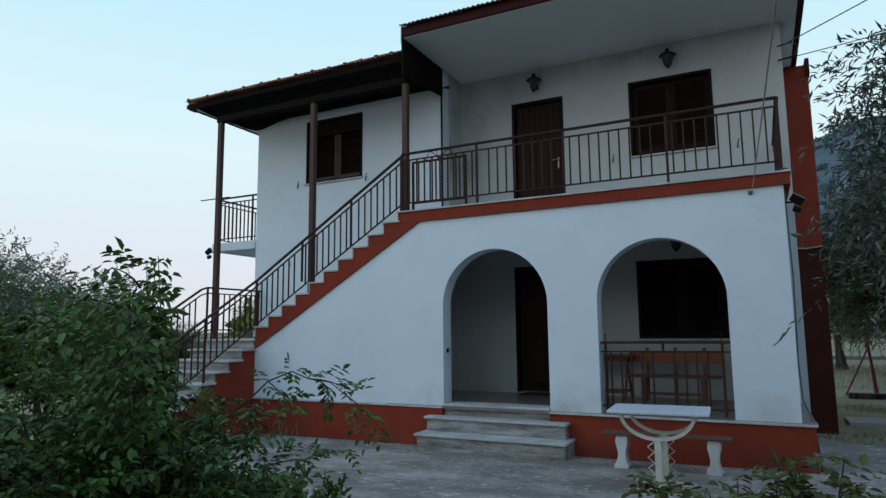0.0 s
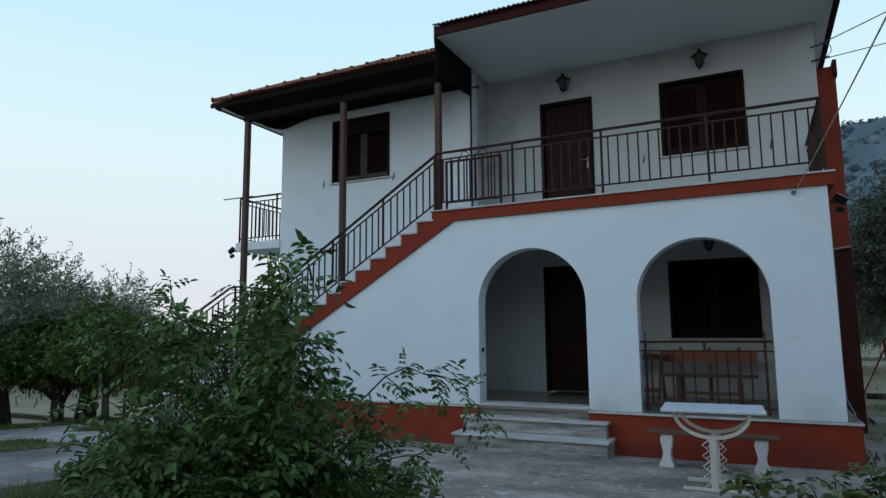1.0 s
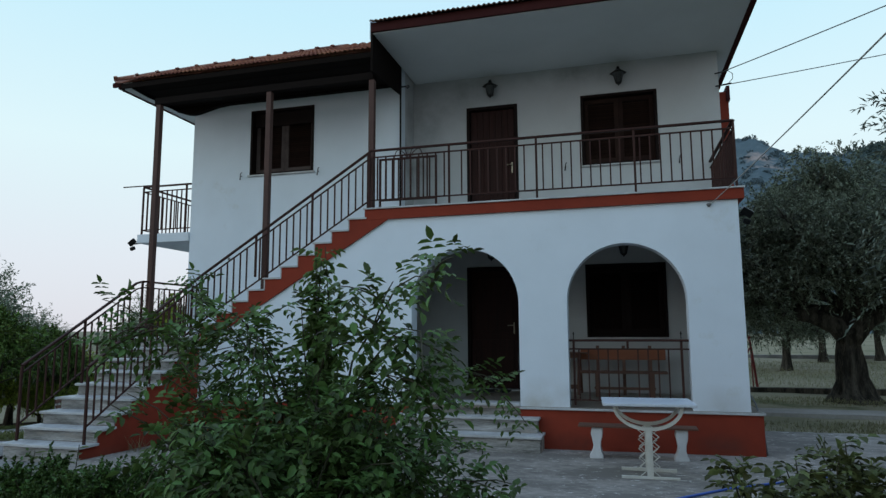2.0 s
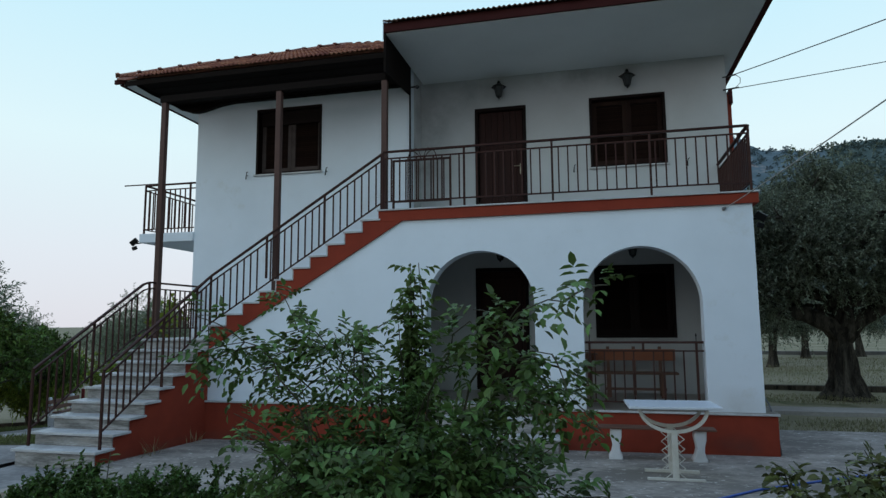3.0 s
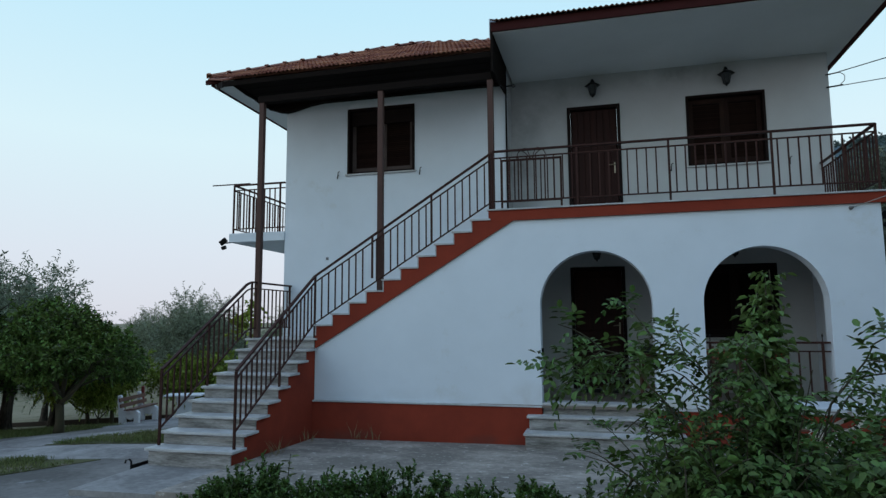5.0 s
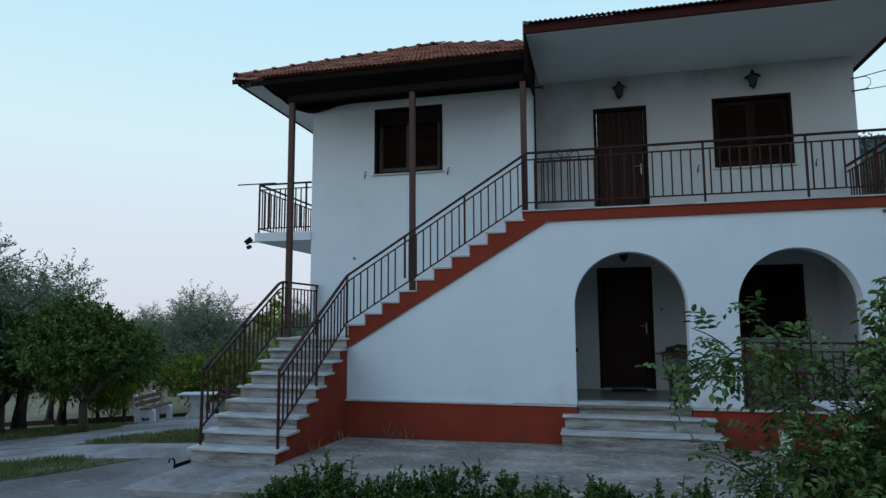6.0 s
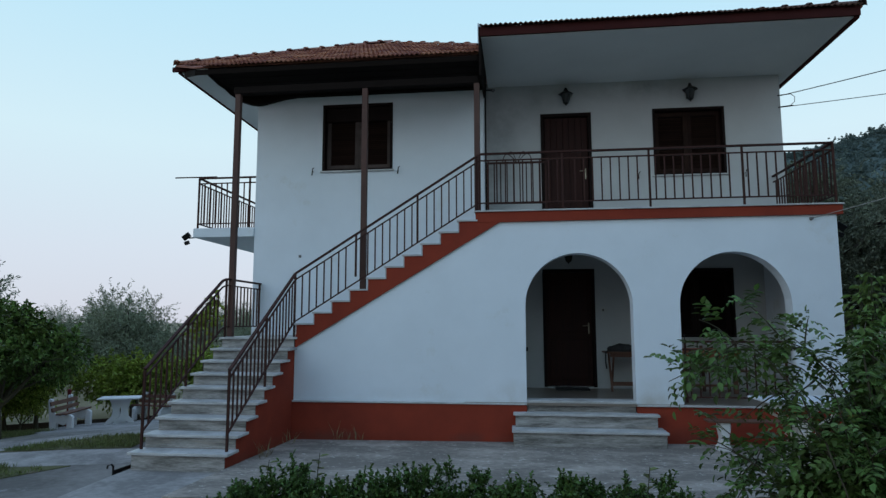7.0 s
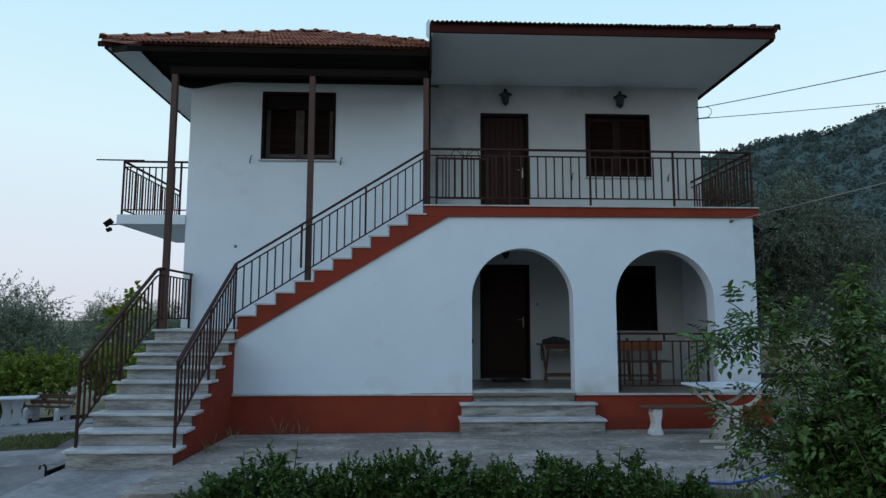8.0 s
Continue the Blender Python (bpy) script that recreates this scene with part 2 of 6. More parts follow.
WHITESTONE = mat("white_cast_stone", (0.70, 0.71, 0.72), (0.55, 0.56, 0.56), rough=0.6, fine=60, coarse=3, bump=0.1)
TABLETOP = mat("pale_marble_table_top", (0.66, 0.70, 0.75), (0.55, 0.59, 0.63), rough=0.35, fine=30, coarse=3, bump=0.03)
BENCHWOOD = mat("orange_varnished_bench_wood", (0.36, 0.120, 0.042), (0.24, 0.075, 0.03), rough=0.45, fine=40, coarse=3, bump=0.1, stretch=(0.4, 5, 5), per_object=0.2)
SLATWOOD = mat("weathered_brown_slat", (0.15, 0.065, 0.04), (0.09, 0.045, 0.03), rough=0.65, fine=40, coarse=3, bump=0.15, stretch=(0.4, 5, 5))
BLACKCLOTH = mat("black_cloth", (0.018, 0.018, 0.020), (0.05, 0.05, 0.05), rough=0.9, fine=120, coarse=8, bump=0.3)
RUBBER = mat("dark_rubber", (0.02, 0.019, 0.018), rough=0.9, fine=200, coarse=8, bump=0.4)
BLUEHOSE = mat("blue_garden_hose", (0.03, 0.10, 0.42), (0.02, 0.07, 0.30), rough=0.45, fine=60, coarse=4, bump=0.05)
CABLE = mat("grey_cable_sheath", (0.16, 0.16, 0.165), rough=0.6, fine=60, coarse=4, bump=0.0)
CABLEPALE = mat("pale_cable_sheath", (0.40, 0.39, 0.36), rough=0.6, fine=60, coarse=4, bump=0.0)
PLASTIC = mat("white_plastic", (0.6, 0.6, 0.58), rough=0.5, fine=60, coarse=4, bump=0.0)
REDPAINT = mat("red_metal_paint", (0.24, 0.028, 0.025), rough=0.5, fine=60, coarse=4, bump=0.05)
GROUND = mat("dry_grass_ground", (0.32, 0.275, 0.195), (0.185, 0.165, 0.10), rough=0.95, fine=9, coarse=0.22, amount=0.7, bump=0.6, spec=0.1,
             spots=(0.10, 0.11, 0.05), spot_scale=0.35, spot_cut=0.55)
SOIL = mat("dark_garden_soil", (0.07, 0.055, 0.042), (0.04, 0.034, 0.027), rough=0.95, fine=20, coarse=2, bump=0.6, spec=0.1)
LAWN = mat("green_lawn_turf", (0.12, 0.12, 0.062), (0.065, 0.07, 0.034), rough=0.95, fine=30, coarse=1.2, bump=0.6, spec=0.1,
           spots=(0.19, 0.165, 0.12), spot_scale=1.3, spot_cut=0.52)
BARK = mat("grooved_olive_bark", (0.16, 0.135, 0.108), (0.03, 0.026, 0.022), rough=0.95, fine=22, coarse=3, amount=0.7, bump=1.0, spec=0.05, stretch=(2.2, 2.2, 0.35))
TWIG = mat("brown_twig_bark", (0.075, 0.055, 0.036), (0.045, 0.05, 0.026), rough=0.85, fine=60, coarse=6, bump=0.3)


def leafmat(name, base, other, k=0.4, rough=0.55, through_light=0.3):
    """A leaf: a glossy skin over a blade that lets light through."""
    m = mat(name, base, other, rough=rough, fine=40, coarse=1.3, amount=0.6, bump=0.0, spec=0.18, island=k)
    n, l = m.node_tree.nodes, m.node_tree.links
    bsdf = n["Principled BSDF"]
    thin = n.new("ShaderNodeBsdfTranslucent")
    l.new(bsdf.inputs["Base Color"].links[0].from_socket, thin.inputs["Color"])
    both = n.new("ShaderNodeMixShader")
    both.inputs["Fac"].default_value = through_light
    l.new(bsdf.outputs["BSDF"], both.inputs[1])
    l.new(thin.outputs["BSDF"], both.inputs[2])
    l.new(both.outputs["Shader"], n["Material Output"].inputs["Surface"])
    return m


LEAF_ROSE = leafmat("rose_bush_leaf", (0.052, 0.104, 0.027), (0.108, 0.166, 0.046), 0.65, 0.42, 0.22)
LEAF_YOUNG = leafmat("young_rose_leaf", (0.135, 0.190, 0.055), (0.090, 0.148, 0.040), 0.5)
LEAF_BOX = leafmat("boxwood_leaf", (0.038, 0.082, 0.021), (0.094, 0.148, 0.040), 0.6, 0.38, 0.2)
LEAF_OLIVE = leafmat("olive_leaf", (0.104, 0.127, 0.080), (0.205, 0.224, 0.155), 0.7, 0.45, 0.25)
# paler copy of the olive leaf, haze and brighter light in its colour
LEAF_OLIVE_PALE = leafmat("hazed_olive_leaf", (0.148, 0.182, 0.115), (0.24, 0.268, 0.178), 0.5, 0.45, 0.35)
LEAF_CITRUS = leafmat("citrus_leaf", (0.050, 0.100, 0.022), (0.125, 0.182, 0.045), 0.75, 0.42, 0.15)
LEAF_LEMON = leafmat("lemon_leaf", (0.14, 0.21, 0.036), (0.28, 0.33, 0.055), 0.6, 0.5)
# scrub leaves tinted bluish to stand for distance haze
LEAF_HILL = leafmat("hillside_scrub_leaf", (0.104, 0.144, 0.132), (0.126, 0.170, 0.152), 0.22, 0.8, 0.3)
LEAF_FARHILL = leafmat("far_hazed_scrub_leaf", (0.118, 0.160, 0.172), (0.136, 0.180, 0.190), 0.2, 0.8, 0.3)
LEAF_NEAR_OLIVE = leafmat("young_olive_leaf", (0.075, 0.095, 0.068), (0.155, 0.175, 0.140), 0.6, 0.45, 0.2)
LEAF_SHRUB = leafmat("shrub_leaf", (0.058, 0.088, 0.032), (0.165, 0.170, 0.060), 0.6, 0.45)
BLADE = leafmat("grass_blade", (0.085, 0.125, 0.036), (0.15, 0.165, 0.065), 0.5)

# ---- mesh helpers ----
BASES = {}


def thing(name, label, category, base=(0, 0, 0), group="", kind=""):
    """A top-level empty at the base of a thing; its parts are built in world places."""
    ob = new(name)
    ob.empty_display_size = 0.2
    ob.location = base
    BASES[ob.name] = Vector(base)
    return tagged(ob, label, category, group, kind)


def root_of(ob):
    while ob.parent:
        ob = ob.parent
    return ob


def finish(bm, smooth=False):
    if smooth:
        for f in bm.faces:
            f.smooth = True
    me = bpy.data.meshes.new("mesh")
    bm.to_mesh(me)
    bm.free()
    return me


def part(name, bm, material, parent, label="", smooth=False):
    base = BASES.get(root_of(parent).name, Vector((0, 0, 0)))
    bmesh.ops.translate(bm, verts=bm.verts, vec=-base)
    me = finish(bm, smooth)
    me.name = name
    me.materials.append(material)
    ob = new(name, me)
    ob.parent = parent
    return tagged(ob, label)


def shared(name, me, parent, m):
    """A piece that shares a mesh with its like, at pose m in the world."""
    ob = new(name, me)
    ob.parent = parent
    ob.matrix_basis = Matrix.Translation(-BASES.get(root_of(parent).name, Vector((0, 0, 0)))) @ m
    return ob


def lone(name, bm, material, label, category, group="", kind="", smooth=False):
    me = finish(bm, smooth)
    me.name = name
    me.materials.append(material)
    return tagged(new(name, me), label, category, group, kind)


def box(x0, x1, y0, y1, z0, z1, bevel=0.0, bm=None):
    bm2 = bmesh.new()
    bmesh.ops.create_cube(bm2, size=1.0)
    for v in bm2.verts:
        v.co = Vector((x0 + (v.co.x + 0.5) * (x1 - x0), y0 + (v.co.y + 0.5) * (y1 - y0), z0 + (v.co.z + 0.5) * (z1 - z0)))
    if bevel:
        bmesh.ops.bevel(bm2, geom=bm2.edges[:], offset=bevel, segments=2, affect="EDGES", profile=0.6)
    if bm is None:
        return bm2
    join(bm, bm2)
    return bm


def join(bm, other):
    me = bpy.data.meshes.new("tmp")
    other.to_mesh(me)
    other.free()
    bm.from_mesh(me)
    bpy.data.meshes.remove(me)
    return bm


def bar(a, b, w, h, bm=None, bevel=0.0, up=(0, 0, 1)):
    """A straight bar from a to b, w wide and h high in its section."""
    a, b = Vector(a), Vector(b)
    d = (b - a).normalized()
    side = d.cross(Vector(up))
    if side.length < 1e-4:
        side = d.cross(Vector((0, 1, 0)))
    side.normalize()
    top = side.cross(d).normalized()
    bm2 = bmesh.new()
    rings = []
    for p in (a, b):
        rings.append([bm2.verts.new(p + side * sx * w / 2 + top * sz * h / 2) for sx, sz in ((-1, -1), (1, -1), (1, 1), (-1, 1))])
    for i in range(4):
        bm2.faces.new((rings[0][i], rings[0][(i + 1) % 4], rings[1][(i + 1) % 4], rings[1][i]))
    bm2.faces.new(rings[0][::-1])
    bm2.faces.new(rings[1])
    bmesh.ops.recalc_face_normals(bm2, faces=bm2.faces)
    if bevel:
        bmesh.ops.bevel(bm2, geom=bm2.edges[:], offset=bevel, segments=1, affect="EDGES")
    if bm is None:
        return bm2
    return join(bm, bm2)


def tube(pts, radii, seg=8, bm=None, rough=0.0, caps=True):
    """A round tube through pts with a radius at each; rough roughens it like bark."""
    bm = bm or bmesh.new()
    pts = [Vector(p) for p in pts]
    if not hasattr(radii, "__len__"):
        radii = [radii] * len(pts)
    rings = []
    ref = Vector((0.3, 1, 0.2)).normalized()
    for i, p in enumerate(pts):
        d = (pts[min(i + 1, len(pts) - 1)] - pts[max(i - 1, 0)]).normalized()
        s = d.cross(ref)
        if s.length < 0.05:
            s = d.cross(Vector((1, 0, 0)))
        s.normalize()
        u = s.cross(d).normalized()
        ring = []
        for k in range(seg):
            a = 2 * math.pi * k / seg
            r = radii[i]
            if rough:
                r *= 1 + rough * (noise.noise(p * 1.7 + Vector((math.cos(a), math.sin(a), 0)) * 2.2) + 1.1 * abs(math.sin(a * 4.5 + p.z * 0.8 + 1.3 * noise.noise(p * 1.1))) - 0.7)
            ring.append(bm.verts.new(p + (s * math.cos(a) + u * math.sin(a)) * r))
        rings.append(ring)
    for r0, r1 in zip(rings, rings[1:]):
        for k in range(seg):
            bm.faces.new((r0[k], r0[(k + 1) % seg], r1[(k + 1) % seg], r1[k]))
    if caps:
        bm.faces.new(rings[0][::-1])
        bm.faces.new(rings[-1])
    return bm


def panel(outline, holes, y0, y1, axis="y"):
    """A slab from an outline with holes, in the x-z plane (axis y) or the y-z plane (axis x) or x-y plane (axis z), from y0 to y1."""
    bm = bmesh.new()

    def at(p, d):
        return {"y": (p[0], d, p[1]), "x": (d, p[0], p[1]), "z": (p[0], p[1], d)}[axis]
    for loop in (outline, *holes):
        vs = [bm.verts.new(at(p, y0)) for p in loop]
        for a, b in zip(vs, vs[1:] + vs[:1]):
            bm.edges.new((a, b))
    bmesh.ops.triangle_fill(bm, use_beauty=True, edges=bm.edges[:])
    ext = bmesh.ops.extrude_face_region(bm, geom=bm.faces[:])
    vs = [g for g in ext["geom"] if isinstance(g, bmesh.types.BMVert)]
    shift = {"y": (0, y1 - y0, 0), "x": (y1 - y0, 0, 0), "z": (0, 0, y1 - y0)}[axis]
    bmesh.ops.translate(bm, verts=vs, vec=shift)
    bmesh.ops.recalc_face_normals(bm, faces=bm.faces)
    return bm


def rect(x0, x1, z0, z1):
    return [(x0, z0), (x1, z0), (x1, z1), (x0, z1)]


def arc(cx, cz, r, a0, a1, n):
    return [(cx + r * math.cos(radians(a0 + (a1 - a0) * i / n)), cz + r * math.sin(radians(a0 + (a1 - a0) * i / n))) for i in range(n + 1)]

# ---- ground, paths and distance ----
def land(x, y):
    """The lie of the land: level round the house, falling away beyond the yard."""
    k = min(1.0, max(0.0, (-x - 9.6) / 2.0))
    k = k * k * (3 - 2 * k)
    return -0.16 - k * min(2.0, 0.075 * max(0.0, -x - 11.5) + 0.09 * max(0.0, y - 8.5))


bm = bmesh.new()
# one sheet of land to the horizon, finer near the house
xs = [-2500, -900, -300, -120, -60, -35] + [-30 + i * 1.5 for i in range(41)] + [36, 45, 60, 120, 300, 900, 2500]
ys = [-2500, -600, -150, -60, -30] + [-20 + i * 1.5 for i in range(55)] + [68, 80, 120, 200, 400, 900, 2500]
grid = []
for y in ys:
    row = []
    for x in xs:
        h = land(x, y) - 0.02 + 0.05 * noise.noise(Vector((x * 0.13, y * 0.13, 0.3)))
        if y > 12 or x > 3:
            h += 0.07 * noise.noise(Vector((x * 0.4, y * 0.4, 2.0)))
        row.append(bm.verts.new((x, y, h if abs(x) < 200 and abs(y) < 200 else land(x, y))))
    grid.append(row)
for r0, r1 in zip(grid, grid[1:]):
    for i in range(len(xs) - 1):
        bm.faces.new((r0[i], r0[i + 1], r1[i + 1], r1[i]))
ground = lone("ground", bm, GROUND, "dry grassy orchard ground with greener patches", "ground", kind="structure", smooth=True)


def patio_z(x, y):
    """The patio falls gently towards the house and towards the stairs."""
    return -0.055 + 0.008 * (x + 7.5) + 0.028 * (8.35 - y)


def slab(name, outline, z, thick, material, label, category):
    b = panel(outline, [], 0, 1, axis="z")
    for v in b.verts:
        top = v.co.z > 0.5
        v.co.z = (z(v.co.x, v.co.y) if callable(z) else z) - (0 if top else thick)
    return lone(name, b, material, label, category, kind="structure")


def draped(name, outline, lift, thick, material, label, category):
    """A sheet that follows the land."""
    b = panel(outline, [], 0, 1, axis="z")
    bmesh.ops.subdivide_edges(b, edges=b.edges[:], cuts=7, use_grid_fill=True)
    for v in b.verts:
        v.co.z = land(v.co.x, v.co.y) + lift - (0 if v.co.z > 0.99 else thick)
    return lone(name, b, material, label, category, kind="structure")


slab("patio", [(-8.1, 4.75), (-3.0, 4.7), (-2.2, 4.5), (1.0, 4.45), (3.5, 4.6), (3.6, 10.9), (0.0, 11.0), (-8.1, 10.5)], patio_z, 0.35, CONCRETE,
     "worn grey concrete patio with pale scuffed spots", "patio")
draped("paved_yard", [(-13.0, 4.0), (-8.12, 4.4), (-8.12, 10.0), (-9.7, 10.5), (-12.2, 12.0), (-12.9, 18.2), (-18.5, 18.2), (-16.4, 13.0), (-14.6, 11.2), (-13.9, 8.6), (-15.5, 7.6), (-15.5, 6.6)], 0.05, 0.2, PAVING,
       "grey paved yard and path beside the staircase", "paving")
slab("stair_apron", [(-9.32, 4.9), (-8.12, 4.95), (-8.1, 6.25), (-9.36, 6.25)], -0.046, 0.2, PALEPAVING, "worn concrete apron slab at the foot of the stairs", "paving")
draped("light_path", [(-14.5, 6.7), (-13.0, 5.95), (-11.74, 6.2), (-10.34, 6.55), (-9.40, 6.75), (-9.40, 7.65), (-10.31, 7.62), (-11.6, 7.3), (-13.0, 7.25)], 0.054, 0.1, PALEPAVING, "pale concrete path to the staircase", "path")
draped("bench_path", [(-13.9, 7.27), (-12.35, 7.34), (-11.6, 8.2), (-11.1, 8.55), (-10.45, 8.8), (-10.2, 10.2), (-12.1, 12.0), (-13.2, 18.0), (-18.2, 18.0), (-16.6, 13.6), (-14.6, 11.2), (-13.8, 9.0)], 0.054, 0.1, PALEPAVING, "pale concrete path to the garden benches", "path")
STRIPS = ([(-13.2, 5.75), (-11.74, 6.14), (-10.36, 6.48), (-10.9, 5.44), (-11.8, 4.3), (-13.0, 4.3)], [(-12.3, 7.42), (-11.6, 7.36), (-10.32, 7.68), (-10.5, 8.70), (-11.1, 8.48), (-11.55, 8.13)])
draped("grass_strip_near", STRIPS[0], 0.06, 0.1, LAWN, "strip of green grass between paved paths", "lawn")
draped("grass_strip_far", STRIPS[1], 0.06, 0.1, LAWN, "triangle of green grass between paved paths", "lawn")
draped("orchard_lawn", [(-14.9, 11.3), (-14.1, 8.7), (-15.7, 7.6), (-15.7, 5.0), (-24.0, 5.0), (-24.0, 14.5), (-16.7, 13.2)], 0.035, 0.1, LAWN, "patchy green lawn under the citrus trees", "lawn")
slab("garden_path", [(0.9, 13.7), (30, 13.7), (30, 14.5), (0.9, 14.5)], -0.10, 0.15, PATHSTONE, "pale concrete garden path by the olive trees", "path")
slab("planting_bed", [(-8.6, 3.1), (2.5, 3.2), (2.6, 4.44), (-3.0, 4.69), (-8.1, 4.74)], -0.05, 0.15, SOIL, "bare soil planting bed along the patio edge", "soil")
lone("garden_kerb", box(1.4, 40, 18.6, 18.85, -0.25, -0.03, 0.01), BARK, "low dark kerb along the olive orchard", "kerb", kind="structure")
lone("orchard_wall", box(-20, 60, 39.5, 39.8, -0.3, 0.02, 0.02), PAVING, "long pale low wall beyond the orchard", "wall", kind="structure")
draped("boundary_kerb", [(-32, 17.6), (-11.5, 17.6), (-11.5, 17.85), (-32, 17.85)], 0.16, 0.4, SOIL, "low dark kerb behind the garden benches", "kerb")

# wooded hills behind the orchard


def hill_height(az):
    """Height over distance of the skyline, by azimuth in degrees from straight ahead."""
    keys = [(-60, -0.02), (-9, -0.02), (-4, 0.10), (4, 0.255), (8, 0.272), (11, 0.274), (14, 0.250), (18, 0.230), (22, 0.232), (26.5, 0.246), (31, 0.257), (34, 0.256), (36.3, 0.268), (38.2, 0.278), (50, 0.33), (80, 0.30), (110, 0.1)]
    for (a0, h0), (a1, h1) in zip(keys, keys[1:]):
        if a0 <= az <= a1:
            s_ = (az - a0) / (a1 - a0)
            s_ = s_ * s_ * (3 - 2 * s_)
            return h0 + (h1 - h0) * s_
    return 0.0


def hill_point(v, az):
    """A place on the hillside, v from its foot (0) to the skyline (1)."""
    d = 170 + 330 * v
    h = (hill_height(az) + 0.011) * 500 * (v ** 1.25)
    p = Vector((d * math.sin(radians(az)), d * math.cos(radians(az)), 0))
    if az > -9:
        h += 9 * v * noise.fractal(p * 0.016, 1.0, 2.0, 5) + 3.0 * min(1, v * 3) * abs(noise.noise(p * 0.12)) + 1.5 * noise.noise(p * 0.37)
    return Vector((p.x, p.y, h - 3.0))


def hill_sheet(name, az0, az1, material, label):
    b_ = bmesh.new()
    n = int((az1 - az0) * 2)
    rows_h = [[b_.verts.new(hill_point(k / 45, az0 + i * 0.5)) for i in range(n + 1)] for k in range(46)]
    for r0, r1 in zip(rows_h, rows_h[1:]):
        for i in range(n):
            b_.faces.new((r0[i], r0[i + 1], r1[i + 1], r1[i]))
    return lone(name, b_, material, label, "hill", kind="structure")


# distance haze put into both base colours, bluest on the far hill
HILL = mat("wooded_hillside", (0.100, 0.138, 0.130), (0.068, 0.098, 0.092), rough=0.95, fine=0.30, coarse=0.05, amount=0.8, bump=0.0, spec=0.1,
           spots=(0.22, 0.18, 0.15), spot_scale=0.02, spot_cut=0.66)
FARHILL = mat("far_hazed_hillside", (0.125, 0.168, 0.185), (0.088, 0.125, 0.140), rough=0.95, fine=0.30, coarse=0.05, amount=0.8, bump=0.0, spec=0.1,
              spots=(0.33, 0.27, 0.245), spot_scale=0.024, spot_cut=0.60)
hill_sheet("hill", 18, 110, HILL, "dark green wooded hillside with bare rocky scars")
hill_sheet("far_hill", -60, 18, FARHILL, "scrubby far hillside with pale bare scars, haze put into its blue-green colour")

# ---- the house ----
house = thing("house", "two-storey white plastered house with brick-red trim and a tiled roof", "house", (-4.7, 9.7, 0.0))
FLOOR1, FLOOR0 = 3.42, 0.55     # balcony floor, porch floor
FRONT, RECESS, WING = 8.40, 10.545, 9.74
A1L, A1R, A2L, A2R, SPRING = -4.53, -2.95, -2.28, -0.72, 1.96

outline = [(-8.122, 0.50), (A1L, 0.50)] + arc((A1L + A1R) / 2, SPRING, (A1R - A1L) / 2, 180, 0, 28) + [(A1R, 0.50), (A2L, 0.50)] \
    + arc((A2L + A2R) / 2, SPRING, (A2R - A2L) / 2, 180, 0, 28) + [(A2R, 0.50), (-0.04, 0.50), (-0.04, 3.268), (-4.885, 3.268), (-8.122, 1.335)]
part("arcade_wall", panel(outline, [], FRONT, FRONT + 0.26), PLASTER, house, "white plastered front wall with two round arches")
part("porch_side_wall", box(-0.30, -0.04, FRONT + 0.26, RECESS, FLOOR0, 3.268), PLASTER, house)
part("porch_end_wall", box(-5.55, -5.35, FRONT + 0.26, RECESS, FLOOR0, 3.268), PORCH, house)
UW = rect(-2.11, -0.83, 4.40, 5.66)
LW = rect(-2.12, -0.82, 1.44, 2.67)
UD = rect(-4.17, -3.23, FLOOR1, 5.64)
LD = rect(-4.19, -3.25, FLOOR0, 2.68)
part("porch_back_wall", panel(rect(-5.55, 0.16, FLOOR0 - 0.6, 3.268), [LW, LD], RECESS, RECESS + 0.30), PORCH, house, "back wall of the porch, recess shade put into its grey plaster")
part("balcony_back_wall", panel(rect(-5.20, 0.16, 3.268, 6.30), [UW, UD], RECESS, RECESS + 0.30), PORCH, house, "wall behind the balcony, recess shade put into its grey plaster")
WW = rect(-8.17, -6.86, 4.465, 5.71)
part("wing_wall", panel(rect(-9.43, -5.20, -0.2, 6.30), [WW], WING, WING + 0.30), PLASTER, house)
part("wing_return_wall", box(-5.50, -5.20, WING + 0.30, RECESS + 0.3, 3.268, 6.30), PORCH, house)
part("left_wall", box(-9.43, -9.13, WING + 0.30, 16.0, -0.2, 6.30), PLASTER, house)
part("right_wall", box(-0.14, 0.16, RECESS + 0.30, 16.0, -0.2, 6.30), PLASTER, house)
part("rear_wall", box(-9.43, 0.16, 15.7, 16.0, -0.2, 6.30), PLASTER, house)
part("rear_wing", box(0.16, 0.64, 12.55, 16.0, 2.94, 6.20, 0.01), RED, house, "brick-red painted rear wing beside the house")
part("rear_wing_base", box(0.16, 0.64, 12.56, 16.0, -0.3, 2.938, 0.006), MAROON, house, "dark maroon lower storey of the rear wing")
part("wing_fascia", box(0.60, 0.665, 12.50, 16.2, 6.0, 6.30, 0.006), FASCIA, house)
part("wing_cable", tube([(0.17, 12.53, 2.95), (0.4, 12.535, 2.93), (0.64, 12.54, 2.96)], 0.012, 5), CABLEPALE, house, "thin pale cable across the red wall")

